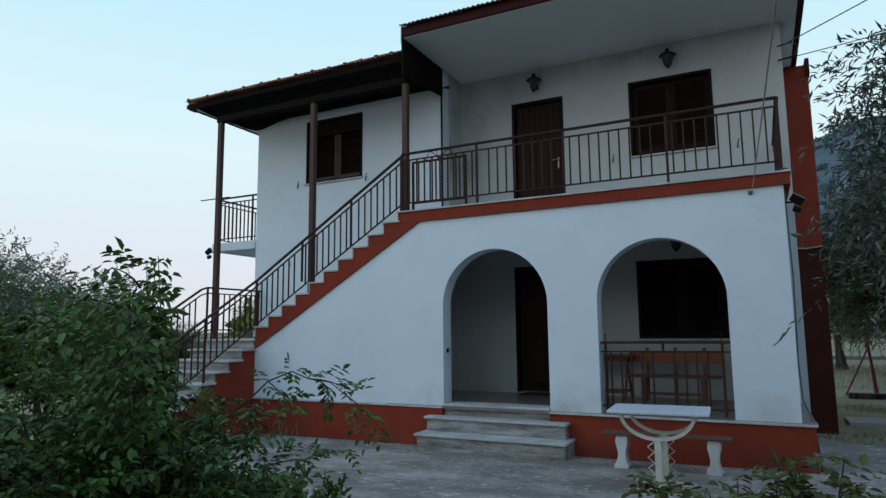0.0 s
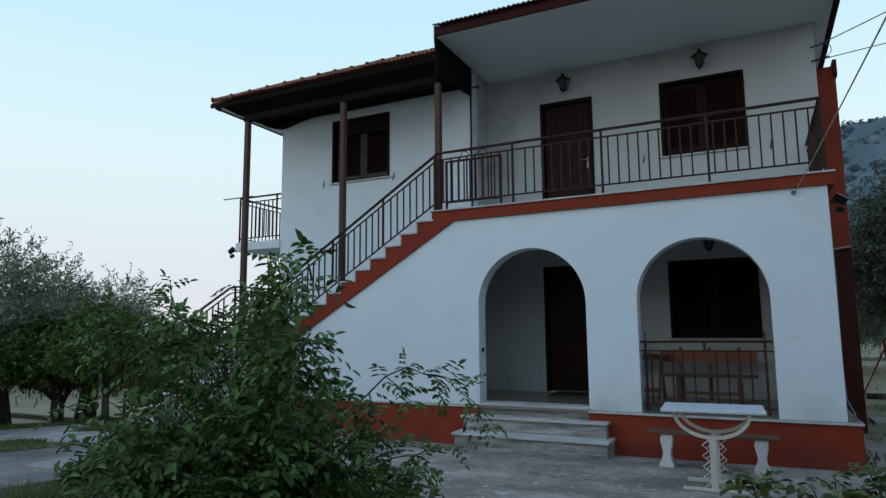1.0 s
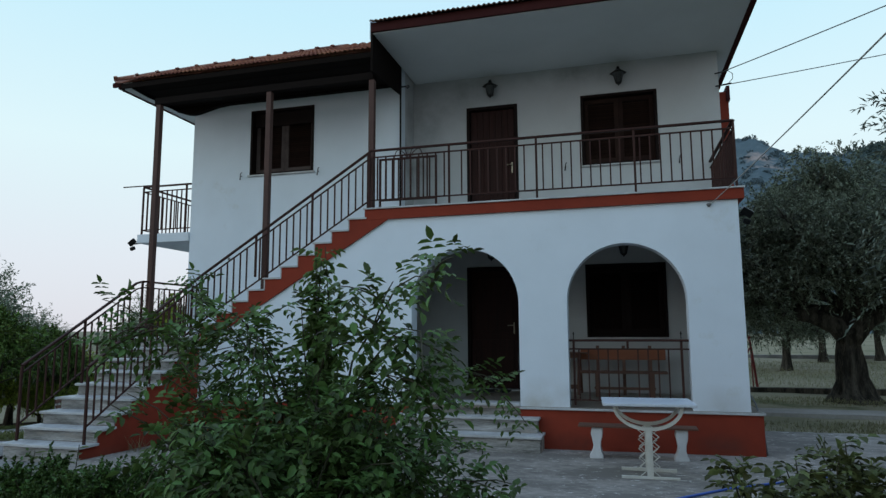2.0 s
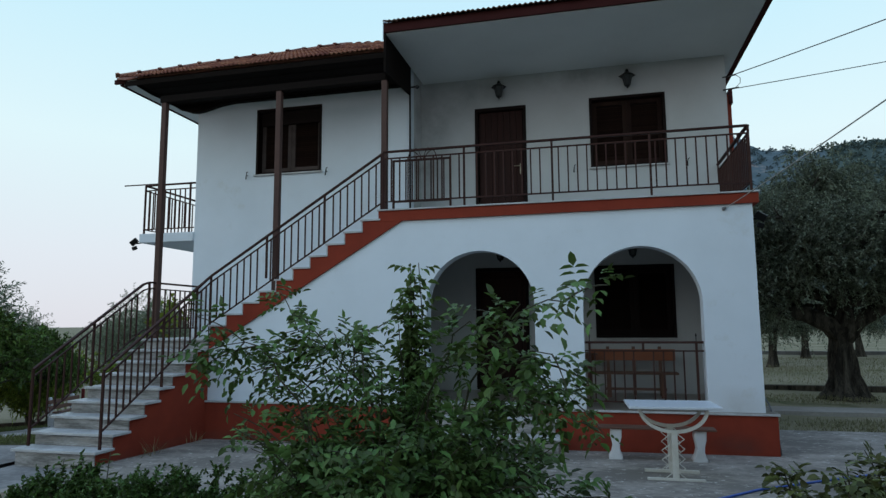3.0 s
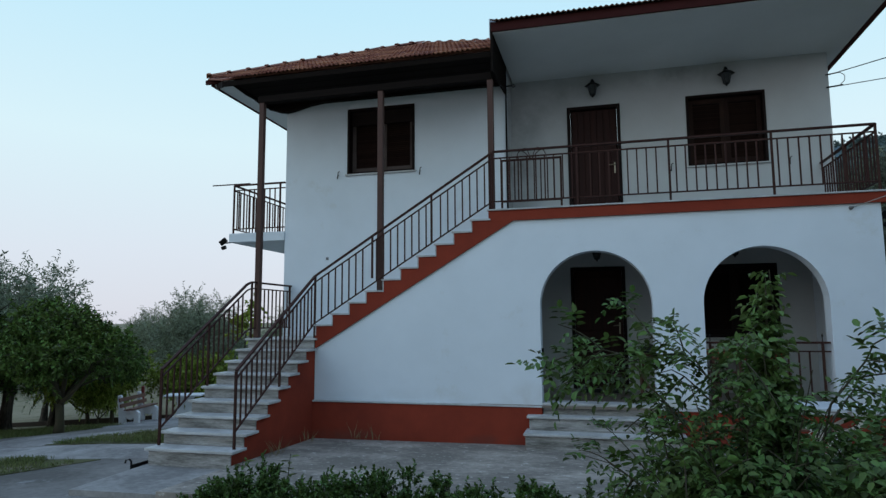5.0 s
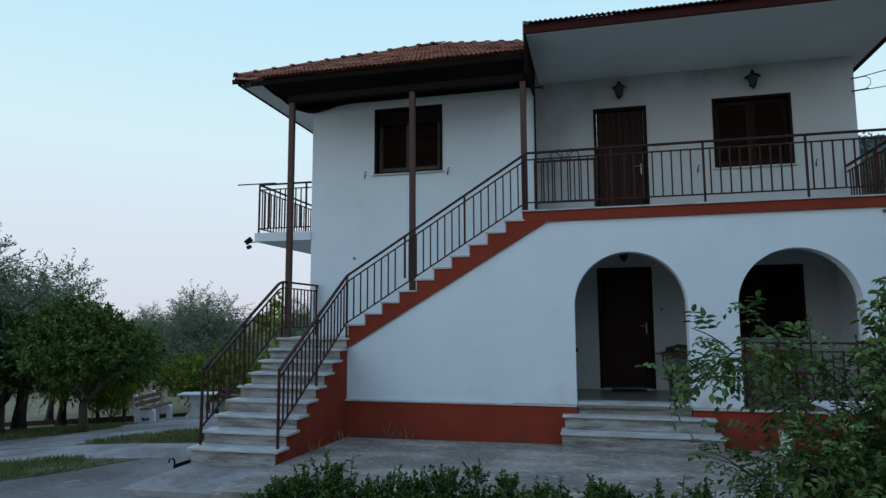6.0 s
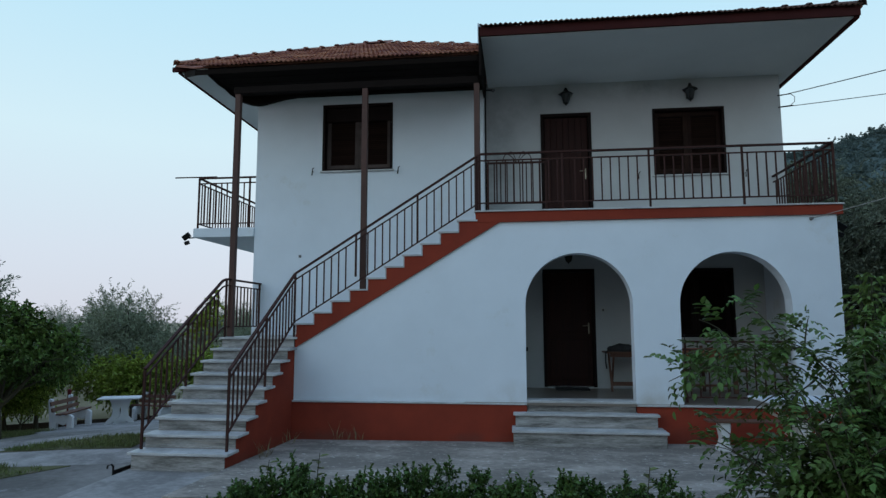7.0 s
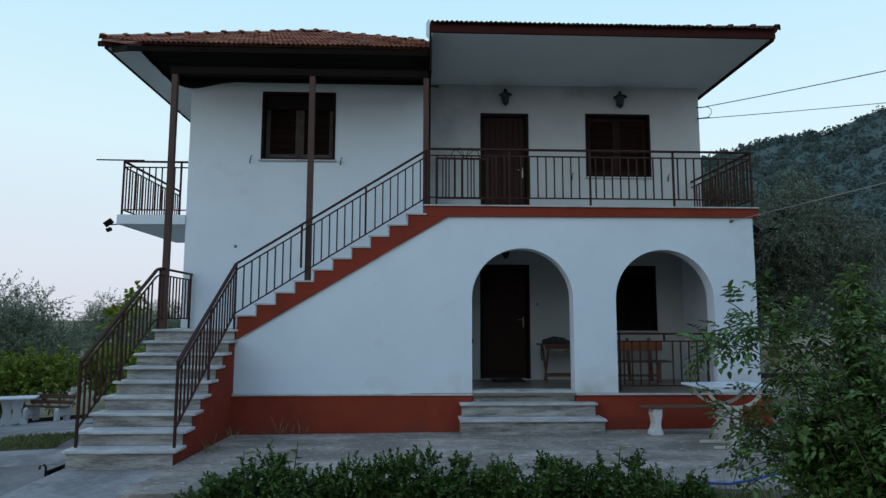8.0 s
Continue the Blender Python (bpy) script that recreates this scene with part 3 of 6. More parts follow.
# floors and slabs
part("porch_floor", box(-5.45, 0.10, 8.33, RECESS, FLOOR0 - 0.05, FLOOR0 - 0.018), PORCHFLOOR, house, "dull brown polished porch floor")
part("porch_ceiling", box(-5.5, -0.2, FRONT + 0.2, RECESS, 3.20, 3.262), SOFFIT, house)
part("balcony_slab", panel([(-5.27, 3.40), (-5.27, 3.24), (0.035, 3.262), (0.035, 3.40)], [], 8.36, RECESS), RED, house, "balcony slab with a brick-red edge")
part("balcony_floor", box(-5.29, 0.05, 8.335, RECESS, 3.402, 3.424, 0.004), MARBLE, house, "thin grey marble balcony floor edge")
for x0, x1 in ((-8.128, A1L), (A1R, 0.09)):
    b = bmesh.new()
    box(x0, x1, 8.345, 8.62, -0.3, 0.50, 0.008, b)
    part("plinth", b, RED, house, "brick-red painted plinth")
part("plinth_ledge", box(-8.122, A1L, 8.325, 8.62, 0.502, 0.528, 0.006), MARBLE, house)
part("plinth_ledge", box(A1R, 0.11, 8.315, 8.62, 0.502, 0.530, 0.006), MARBLE, house)
part("plinth", box(-0.05, 0.09, 8.62, RECESS, -0.3, 0.50, 0.008), RED, house)

# porch steps: three marble risers, the top one inside the arch
porch_steps = part("porch_steps", box(-4.73, -2.63, 7.96, 8.42, -0.3, 0.17), CONCRETE, house, "three marble entrance steps, stained and veined")
for x0, x1, y0, y1, z0, z1 in ((-4.72, -2.64, 7.94, 7.965, -0.09, 0.17), (-4.70, -2.70, 8.20, 8.43, 0.18, 0.37), (A1L + 0.01, A1R - 0.01, 8.40, 8.43, 0.38, 0.53)):
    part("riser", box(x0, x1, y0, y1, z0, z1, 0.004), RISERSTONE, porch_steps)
for x0, x1, y0, y1, z1 in ((-4.75, -2.61, 7.90, 8.43, 0.205), (-4.73, -2.67, 8.16, 8.43, 0.405), (A1L + 0.005, A1R - 0.005, 8.36, 8.70, 0.565)):
    part("tread", box(x0, x1, y0, y1, z1 - 0.032, z1, 0.006), MARBLE, porch_steps)

# the outside staircase: lower flight away from the house, landing, upper flight along the wall
LAND, RISE2, RUN2, X2 = 1.49, (FLOOR1 - 1.49) / 11, 0.285, -8.12
Y1, RUN1, Z1, RISE1 = 6.07, 0.282, 0.170, (1.49 - 0.170) / 8
prof = [(Y1 + 0.055, -0.3)]
for j in range(9):
    z = Z1 + RISE1 * j - 0.035
    y = Y1 + RUN1 * j + 0.055
    prof += [(y, z), (y + (RUN1 if j < 8 else 1.35), z)]
prof += [(prof[-1][0], -0.3)]
stairs = part("staircase", panel(prof, [], -9.30, -8.125, axis="x"), RED, house, "outside staircase with marble treads and brick-red sides")
prof = [(-8.10, 1.33)]
for k in range(11):
    z = LAND + RISE2 * (k + 1) + (0.014 if k < 10 else -0.03)
    x = X2 + RUN2 * k + 0.015
    prof += [(x, z), (x + RUN2, z)] if k < 10 else [(x, z)]
prof += [(-4.86, 3.40), (-4.86, 3.265)]
part("stringer", panel(prof, [], 8.365, WING - 0.01), RED, stairs)
for j in range(9):
    y, z = Y1 + RUN1 * j, Z1 + RISE1 * j
    part("tread", box(-9.34, -8.07, y, y + (RUN1 + 0.04 if j < 8 else 1.37), z - 0.034, z, 0.006), MARBLE, stairs)
    z0 = -0.2 if j == 0 else z - RISE1 + 0.002
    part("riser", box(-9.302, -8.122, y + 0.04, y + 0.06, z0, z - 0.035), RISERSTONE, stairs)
for k in range(11):
    x, z = X2 + RUN2 * k, LAND + RISE2 * (k + 1) + (0.040 if k < 10 else 0.0)
    if k < 10:
        part("tread", box(x - 0.006, x + RUN2 + 0.03, 8.345, WING - 0.012, z - 0.025, z, 0.004), MARBLE, stairs)
    part("riser", box(x + 0.012, x + 0.03, 8.362, WING - 0.012, z - RISE2 + (0.002 if k < 10 else 0.042), z - 0.026), MARBLE, stairs)

# posts that carry the porch roof over the stairs
for x, z0 in ((-9.27, LAND), (-7.085, LAND + RISE2 * 4 + 0.04), (-5.25, FLOOR1)):
    part("post", box(x - 0.045, x + 0.045, 8.53, 8.62, z0, 5.54, 0.006), POSTPAINT, house, "brown painted roof post")
part("downpipe", tube([(-5.17, 9.70, 3.43), (-5.17, 9.70, 6.2)], 0.016, 8), DARKWOOD, house, "thin dark downpipe at the corner")


# ---- openings ----
def handle(parent, x, y, z, side=-1):
    h = part("handle", box(x - 0.012, x + 0.012, y - 0.010, y, z - 0.10, z + 0.10, 0.004), STEEL, parent, "worn metal door handle with a long plate")
    part("lever", tube([(x, y - 0.01, z + 0.05), (x, y - 0.05, z + 0.05), (x + side * 0.11, y - 0.055, z + 0.045)], 0.009, 6), STEEL, h)
    part("knob", tube([(x, y - 0.005, z - 0.055), (x, y - 0.035, z - 0.055)], 0.014, 8), STEEL, h)


def door(x0, x1, z0, z1, y, planks, label, name):
    f = bmesh.new()
    box(x0, x0 + 0.055, y - 0.02, y + 0.12, z0, z1, 0.005, f)
    box(x1 - 0.055, x1, y - 0.02, y + 0.12, z0, z1, 0.005, f)
    box(x0 + 0.055, x1 - 0.055, y - 0.02, y + 0.12, z1 - 0.06, z1, 0.005, f)
    d = part(name, f, FRAMEWOOD, house, label)
    leaf = part("leaf", box(x0 + 0.058, x1 - 0.058, y + 0.075, y + 0.115, z0 + 0.012, z1 - 0.063, 0.004), DOORWOOD, d)
    w = (x1 - x0 - 0.14) / planks
    for i in range(planks):
        a = x0 + 0.07 + i * w
        if planks > 3:
            part("plank", box(a + 0.003, a + w - 0.003, y + 0.055, y + 0.075, z0 + 0.02, z1 - 0.07, 0.006), DOORWOOD, leaf)
        else:
            for za, zb in ((z0 + 0.12, z0 + 0.85), (z0 + 1.0, z1 - 0.17)):
                pb = box(a + 0.05, a + w - 0.05, y + 0.06, y + 0.075, za, zb, 0.012)
                part("panel", pb, DOORWOOD, leaf)
    handle(d, x1 - 0.12, y + 0.055, z0 + 1.05)
    return d


def window(x0, x1, z0, z1, y, label, sill=True, recess=0.10, material=SHUTTER_DARK, pelmet=0.0):
    f = bmesh.new()
    box(x0, x0 + 0.045, y - 0.018, y + 0.20, z0, z1, 0.004, f)
    box(x1 - 0.045, x1, y - 0.018, y + 0.20, z0, z1, 0.004, f)
    box(x0 + 0.045, x1 - 0.045, y - 0.018, y + 0.20, z1 - 0.045, z1, 0.004, f)
    box(x0 + 0.045, x1 - 0.045, y + 0.02, y + 0.20, z0, z0 + 0.04, 0.004, f)
    wd = part("window", f, FRAMEWOOD, house, label)
    mid = (x0 + x1) / 2
    part("lining", box(x0 + 0.045, x1 - 0.045, y + 0.19, y + 0.20, z0 + 0.04, z1 - 0.045), FRAMEWOOD, wd)
    for a, b in ((x0 + 0.05, mid - 0.001), (mid + 0.001, x1 - 0.05)):
        s_ = bmesh.new()
        ya, yb = y + recess, y + recess + 0.04
        box(a, a + 0.075, ya, yb, z0 + 0.045, z1 - 0.05, 0.004, s_)
        box(b - 0.075, b, ya, yb, z0 + 0.045, z1 - 0.05, 0.004, s_)
        box(a + 0.075, b - 0.075, ya, yb, z0 + 0.045, z0 + 0.13, 0.004, s_)
        box(a + 0.075, b - 0.075, ya, yb, z1 - 0.13, z1 - 0.05, 0.004, s_)
        sh = part("shutter", s_, material, wd, "closed brown louvred shutter")
        part("backing", box(a + 0.07, b - 0.07, yb + 0.004, yb + 0.012, z0 + 0.1, z1 - 0.1), FRAMEWOOD, sh)
        n = int((z1 - z0 - 0.27) / 0.036)
        lv = bmesh.new()
        for v in ((a + 0.07, -0.013, -0.016), (b - 0.07, -0.013, -0.016), (b - 0.07, 0.013, 0.016), (a + 0.07, 0.013, 0.016)):
            lv.verts.new((v[0] - (a + b) / 2, v[1], v[2]))
        lv.faces.new(lv.verts[:])
        ext = bmesh.ops.extrude_face_region(lv, geom=lv.faces[:])
        bmesh.ops.translate(lv, verts=[g for g in ext["geom"] if isinstance(g, bmesh.types.BMVert)], vec=(0, 0.007, 0.005))
        bmesh.ops.recalc_face_normals(lv, faces=lv.faces)
        me = finish(lv)
        me.materials.append(FRAMEWOOD if material is FRAMEWOOD else SHUTTER_DARK)
        for i in range(n):
            shared("louvre", me, sh, pose((a + b) / 2, (ya + yb) / 2, z0 + 0.15 + i * 0.036))
    # added dark panel that stands in for shade at the window head
    if pelmet:
        part("pelmet", box(x0 + 0.046, x1 - 0.046, y + 0.07, y + recess - 0.004, z1 - pelmet, z1 - 0.046, 0.004), FRAMEWOOD, wd, "added dark panel for the shade at the window head")
    if sill:
        part("sill", box(x0 - 0.03, x1 + 0.03, y - 0.045, y + 0.1, z0 - 0.028, z0 - 0.002, 0.005), MARBLE, wd, "white marble window sill")
    return wd


door(-4.17, -3.23, FLOOR1 + 0.005, 5.64, RECESS, 7, "dark red-brown planked balcony door, closed", "balcony_door")
door(-4.19, -3.25, FLOOR0, 2.68, RECESS, 1, "dark brown wooden entrance door, closed", "entrance_door")
window(-2.11, -0.83, 4.40, 5.66, RECESS, "window with dark red-brown louvred shutters, closed")
window(-2.12, -0.82, 1.44, 2.67, RECESS, "dark shuttered porch window in a deep reveal", material=FRAMEWOOD)
window(-8.17, -6.86, 4.465, 5.71, WING, "window with brown louvred shutters in a dark frame", recess=0.12, material=SHUTTER_PALE, pelmet=0.30)

# side balcony on the end wall
part("side_balcony_slab", box(-10.60, -9.43, 9.70, 12.4, 3.28, 3.45, 0.008), PLASTER, house, "white side balcony slab")

# ---- roofs ----
SL = 0.530
# soffits
part("front_soffit", box(-5.16, 0.384, 8.362, RECESS + 0.1, 6.215, 6.25), SOFFIT, house, "plain pale grey eaves soffit")
part("side_soffit", box(0.162, 0.384, RECESS + 0.102, 16.3, 6.215, 6.25), SOFFIT, house)
part("wing_soffit", panel([(-10.653, 9.16), (-9.79, 9.16), (-9.79, 9.745), (-9.435, 9.745), (-9.435, 16.3), (-10.653, 16.3)], [], 6.215, 6.25, axis="z"), SOFFIT, house)
# fascia boards
part("fascia", box(-5.18, 0.47, 8.32, 8.36, 6.225, 6.37, 0.006), FASCIA, house, "maroon painted fascia board")
part("fascia", box(0.385, 0.47, 8.362, 16.3, 6.20, 6.37, 0.006), FASCIA, house)
part("fascia", box(-10.69, -10.655, 9.10, 16.3, 6.19, 6.30, 0.006), FASCIA, house)
part("fascia", box(-10.78, -10.15, 9.05, 9.095, 6.215, 6.30, 0.006), FASCIA, house)
# dark boarded gable side between the two roofs
part("gable_board", panel([(8.36, 5.60), (8.36, 6.40), (WING, 6.40), (WING, 5.72)], [], -5.20, -5.165, axis="x"), DARKWOOD, house)
part("gable_step", panel([(8.36, 6.12), (8.36, 6.46), (12.4, 8.36), (12.4, 8.06)], [], -5.215, -5.203, axis="x"), PLASTER, house)
# timber underside of the stair roof: boards, rafters and beams
b = panel([(8.46, 5.935), (8.46, 5.965), (WING + 0.0, 6.42), (WING + 0.0, 6.38)], [], -9.762, -5.22, axis="x")
part("roof_boarding", b, DARKWOOD, house, "dark stained timber roof boarding")
part("eave_soffit", panel([(8.50, 5.975), (8.50, 6.0), (9.155, 6.30), (9.155, 6.275)], [], -10.02, -9.79, axis="x"), SOFFIT, house)
part("verge_board", panel([(8.46, 5.86), (8.46, 5.99), (9.15, 6.28), (9.15, 6.20), (WING - 0.003, 6.20), (WING - 0.003, 5.835), (9.5, 5.845), (9.3, 5.83), (9.1, 5.85), (8.85, 5.838), (8.65, 5.85)], [], -9.786, -9.765, axis="x"), DARKWOOD, house)
bracket = [(-9.43, 5.745), (-9.30, 5.755), (-9.10, 5.80), (-8.90, 5.845), (-8.65, 5.872), (-8.45, 5.874), (-8.45, 5.905), (-9.762, 5.905), (-9.762, 5.835), (-9.66, 5.80), (-9.55, 5.762)]
part("corner_bracket", panel(bracket, [], WING - 0.11, WING - 0.003), DARKWOOD, house, "dark curved timber bracket under the eaves")
for i in range(14):
    y = 8.47 + i * 0.0907
    part("ceiling_board", box(-9.762, -5.205, y, y + 0.088, 5.905 + 0.002 * (i % 3), 5.93, 0.004), DARKWOOD, house)
part("beam", box(-9.34, -5.22, 8.52, 8.63, 5.54, 5.66, 0.01), DARKWOOD, house, "dark timber beam on the posts")
part("beam", box(-8.44, -5.22, WING - 0.10, WING - 0.002, 5.87, 5.905, 0.01), DARKWOOD, house)
part("eave_board", box(-9.99, -5.22, 8.435, 8.46, 5.87, 5.96, 0.004), DARKWOOD, house)
part("eave_board", bar((-9.99, 8.45, 5.92), (-10.55, 9.1, 6.17), 0.03, 0.10), DARKWOOD, house)

# roof tiles: one S-shaped tile on shared meshes
TW, TL = 0.235, 0.34


def tile_mesh(material, cover=False):
    b_ = bmesh.new()
    cols = []
    n = 18
    # a cover tile has a raised collar at its lower end
    rows = ((0.0, 0.024), (0.05, 0.024), (0.056, 0.0), (TL + 0.03, 0.0)) if cover else ((0.0, 0.022), (TL + 0.06, 0.0))
    for j, (yy, lift) in enumerate(rows):
        row = []
        for i in range(n + 1):
            u = i / n
            if cover:
                zz = 0.055 * math.sin(math.pi * u)
                xx = (u - 0.5) * (0.20 + lift)
            else:
                zz = 0.011 * math.sin(6 * math.pi * u) + 0.010
                xx = (u - 0.5) * (TW + 0.012)
            row.append(b_.verts.new((xx, yy, zz + lift)))
        cols.append(row)
    for r0, r1 in zip(cols, cols[1:]):
        for i in range(n):
            f = b_.faces.new((r0[i], r0[i + 1], r1[i + 1], r1[i]))
            f.smooth = not cover
    low = [b_.verts.new(v.co + Vector((0, 0.004, -0.018))) for v in cols[0]]
    for i in range(n):
        b_.faces.new((low[i], low[i + 1], cols[0][i + 1], cols[0][i]))
    me = finish(b_)
    me.name = "tile"
    me.materials.append(material)
    return me


TILE_ME, CAP_ME, DARK_ME, DARKCAP_ME = tile_mesh(TILE), tile_mesh(TILE, True), tile_mesh(TILEDARK), tile_mesh(TILEDARK, True)
CAP_ME.name = DARKCAP_ME.name = "ridge_tile"
rt = random.Random(4)


def frame_on(origin, across, up):
    across, up = Vector(across).normalized(), Vector(up).normalized()
    nrm = across.cross(up).normalized()
    m = Matrix((across, up, nrm)).transposed().to_4x4()
    m.translation = origin
    return m


def roof_sheet(name, pts, label):
    """The body of a roof plane, thin, under its tiles."""
    b_ = bmesh.new()
    top = [b_.verts.new(p) for p in pts]
    f = b_.faces.new(top)
    ext = bmesh.ops.extrude_face_region(b_, geom=[f])
    bmesh.ops.translate(b_, verts=[g for g in ext["geom"] if isinstance(g, bmesh.types.BMVert)], vec=(0, 0, -0.03))
    bmesh.ops.recalc_face_normals(b_, faces=b_.faces)
    return part(name, b_, TILEJOIN, house, label)


cosl = math.cos(math.atan(SL))
# wing roof: front slope, left slope


def zf(y):
    return 5.991 + SL * (y - 8.4)


front_roof = roof_sheet("wing_roof", [(-10.02, 8.465, zf(8.465)), (-5.21, 8.465, zf(8.465)), (-5.21, 9.9, zf(9.9)), (-7.55, 12.25, zf(12.25)), (-10.70, 9.02, zf(9.02))],
                        "orange-brown clay tile roof with mossy patches")
left_roof = roof_sheet("left_roof", [(-10.72, 9.04, 6.32), (-7.55, 12.25, zf(12.25)), (-7.55, 16.4, zf(12.25)), (-10.72, 16.4, 6.32)], "clay tile roof slope over the end wall")
SM = 0.455


def zm(y):
    return 6.375 + SM * (y - 8.32)


main_roof = roof_sheet("main_roof", [(-5.17, 8.345, zm(8.345)), (0.445, 8.345, zm(8.345)), (-3.4, 12.2, zm(12.2)), (-5.17, 12.2, zm(12.2))], "clay tile roof over the balcony")
roof_sheet("right_roof", [(0.49, 8.30, zm(8.30)), (0.49, 16.4, zm(8.30)), (-3.4, 16.4, zm(12.2)), (-3.4, 12.2, zm(12.2))], "clay tile roof slope over the side wall")
roof_sheet("rear_roof", [(-7.55, 12.26, zf(12.25)), (-5.22, 9.92, zf(9.9)), (-3.4, 12.26, zm(12.2)), (-3.4, 16.4, zm(12.2)), (-7.55, 16.4, zf(12.25))], "clay tile roof behind the ridge")

rest = bmesh.new()
count = 0
step = TL * cosl
for r in range(11):
    y = 8.39 + r * step
    x = -5.32
    c = 0
    while True:
        x = -5.32 - c * TW
        # the hip line bounds the slope on the left, the cut corner below it
        lim = -10.70 + max(0.0, (y - 9.02)) * 0.975 if y > 9.0 else -10.02 - (y - 8.43) * 1.15
        if x < lim + 0.05:
            break
        # the slope's upper edge falls from the peak towards the main roof
        if y > 12.05 - max(0.0, x + 7.55) * 1.0:
            c += 1
            continue
        m = frame_on((x, y, zf(y) + 0.005), (1, 0, 0), (0, 1, SL)) @ pose(rt.uniform(-0.004, 0.004), rt.uniform(-0.008, 0.008), rt.uniform(-0.003, 0.004), rt.uniform(-1, 1), rt.uniform(-1.5, 1.5), rt.uniform(-1, 1))
        if count < 215:
            shared("tile", TILE_ME, front_roof, m)
        else:
            tmp = TILE_ME.copy()
            tmp.transform(m)
            rest.from_mesh(tmp)
            bpy.data.meshes.remove(tmp)
        count += 1
        c += 1
for f in rest.faces:
    f.smooth = True
tagged(part("tiles", rest, TILEJOIN, front_roof, "upper courses of clay roof tiles"), kind="stuff")
for r in range(3):
    y = 8.26 + r * TL * math.cos(math.atan(SM))
    for c in range(24):
        x = -5.06 + c * TW
        if x > 0.42 - (y - 8.26):
            break
        m = frame_on((x, y, zm(y) + 0.005), (1, 0, 0), (0, 1, SM)) @ pose(rt.uniform(-0.004, 0.004), rt.uniform(-0.008, 0.008), rt.uniform(-0.003, 0.004), rt.uniform(-1, 1), rt.uniform(-1.5, 1.5), rt.uniform(-1, 1))
        shared("tile", DARK_ME, main_roof, m)
# hip and ridge caps
for i in range(13):
    s_ = i * 0.36
    x, y = -10.70 + s_ * 0.70, 9.02 + s_ * 0.71
    shared("ridge_tile", CAP_ME, front_roof, frame_on((x, y, zf(y) + 0.004), (0.71, -0.70, 0), (0.70, 0.71, SL * 0.71)) @ pose(0, 0, rt.uniform(0, 0.012), rt.uniform(-2, 2)))
for i in range(7):
    x, y = -7.55 + i * 0.335, 12.25 - i * 0.335
    shared("ridge_tile", CAP_ME, front_roof, frame_on((x, y, zf(y) - 0.02), (-0.707, -0.707, 0), (0.707, -0.707, -SL * 0.707)))
for i in range(12):
    s_ = i * 0.36
    x, y = 0.50 - s_ * 0.707, 8.28 + s_ * 0.707
    shared("ridge_tile", DARKCAP_ME, main_roof, frame_on((x, y, zm(y) + 0.012), (0.707, 0.707, 0), (-0.707, 0.707, SM * 0.707)) @ pose(0, 0, rt.uniform(0, 0.012), rt.uniform(-2, 2)))

# ---- railings ----
def railing(name, label, runs, category="railing", group="railings", fat=1.0):
    """runs: (a, b, gap, second, bottom, posts); a and b are the handrail's ends; second and bottom lie below it; posts: (share, foot height)."""
    a0 = runs[0][0]
    r = thing(name, label, category, (a0[0], a0[1], min(p[1] for run in runs for p in run[5]) if any(run[5] for run in runs) else a0[2] - 0.9), group)
    for a, b, gap, second, bottom, posts in runs:
        a, b = Vector(a), Vector(b)
        part("handrail", bar(a, b, 0.048 * fat, 0.03 * fat, bevel=0.005), RAIL, r)
        dz = Vector((0, 0, 1))
        part("middle_rail", bar(a - dz * second, b - dz * second, 0.026 * fat, 0.02, bevel=0.003), RAIL, r)
        part("bottom_rail", bar(a - dz * bottom, b - dz * bottom, 0.026 * fat, 0.02, bevel=0.003), RAIL, r)
        n = max(1, round((b - a).length / gap))
        me = finish(box(-0.0095 * fat, 0.0095 * fat, -0.0095, 0.0095, -(bottom - second) / 2, (bottom - second) / 2))
        me.materials.append(RAIL)
        used = [p[0] for p in posts]
        for i in range(1, n):
            if any(abs(i / n - u) * (b - a).length < gap * 0.45 for u in used):
                continue
            p = a.lerp(b, i / n) - dz * (bottom + second) / 2
            shared("baluster", me, r, Matrix.Translation(p))
        for u, foot in posts:
            p = a.lerp(b, u)
            part("post", box(p.x - 0.015 * fat, p.x + 0.015 * fat, p.y - 0.015, p.y + 0.015, foot, p.z - 0.01, 0.003), RAIL, r)
    return r


YB = 8.365
railing("balcony_railing", "brown painted metal balcony railing with thin upright bars",
        [((-5.20, YB, 4.315), (-0.045, YB, 4.315), 0.131, 0.105, 0.775, [(0.0, FLOOR1), (0.245, FLOOR1), (0.495, FLOOR1), (0.755, FLOOR1), (1.0, FLOOR1)]),
         ((-0.045, YB, 4.315), (-0.045, RECESS, 4.315), 0.11, 0.105, 0.775, [(0.5, FLOOR1)])])
slope = (4.325 - 2.485) / (8.14 - 5.20)
railing("stair_railing", "brown painted metal railing up the outside stairs",
        [((-8.15, 6.225, 1.14), (-8.15, 8.43, 2.49), 0.145, 0.10, 0.76, [(0.0, 0.125), (0.5, LAND - 0.68)]),
         ((-8.15, 8.43, 2.49), (-5.22, 8.43, 4.32), 0.14, 0.10, 0.765, [(0.0, LAND), (0.335, 2.43), (0.67, 2.95), (0.99, FLOOR1)])])
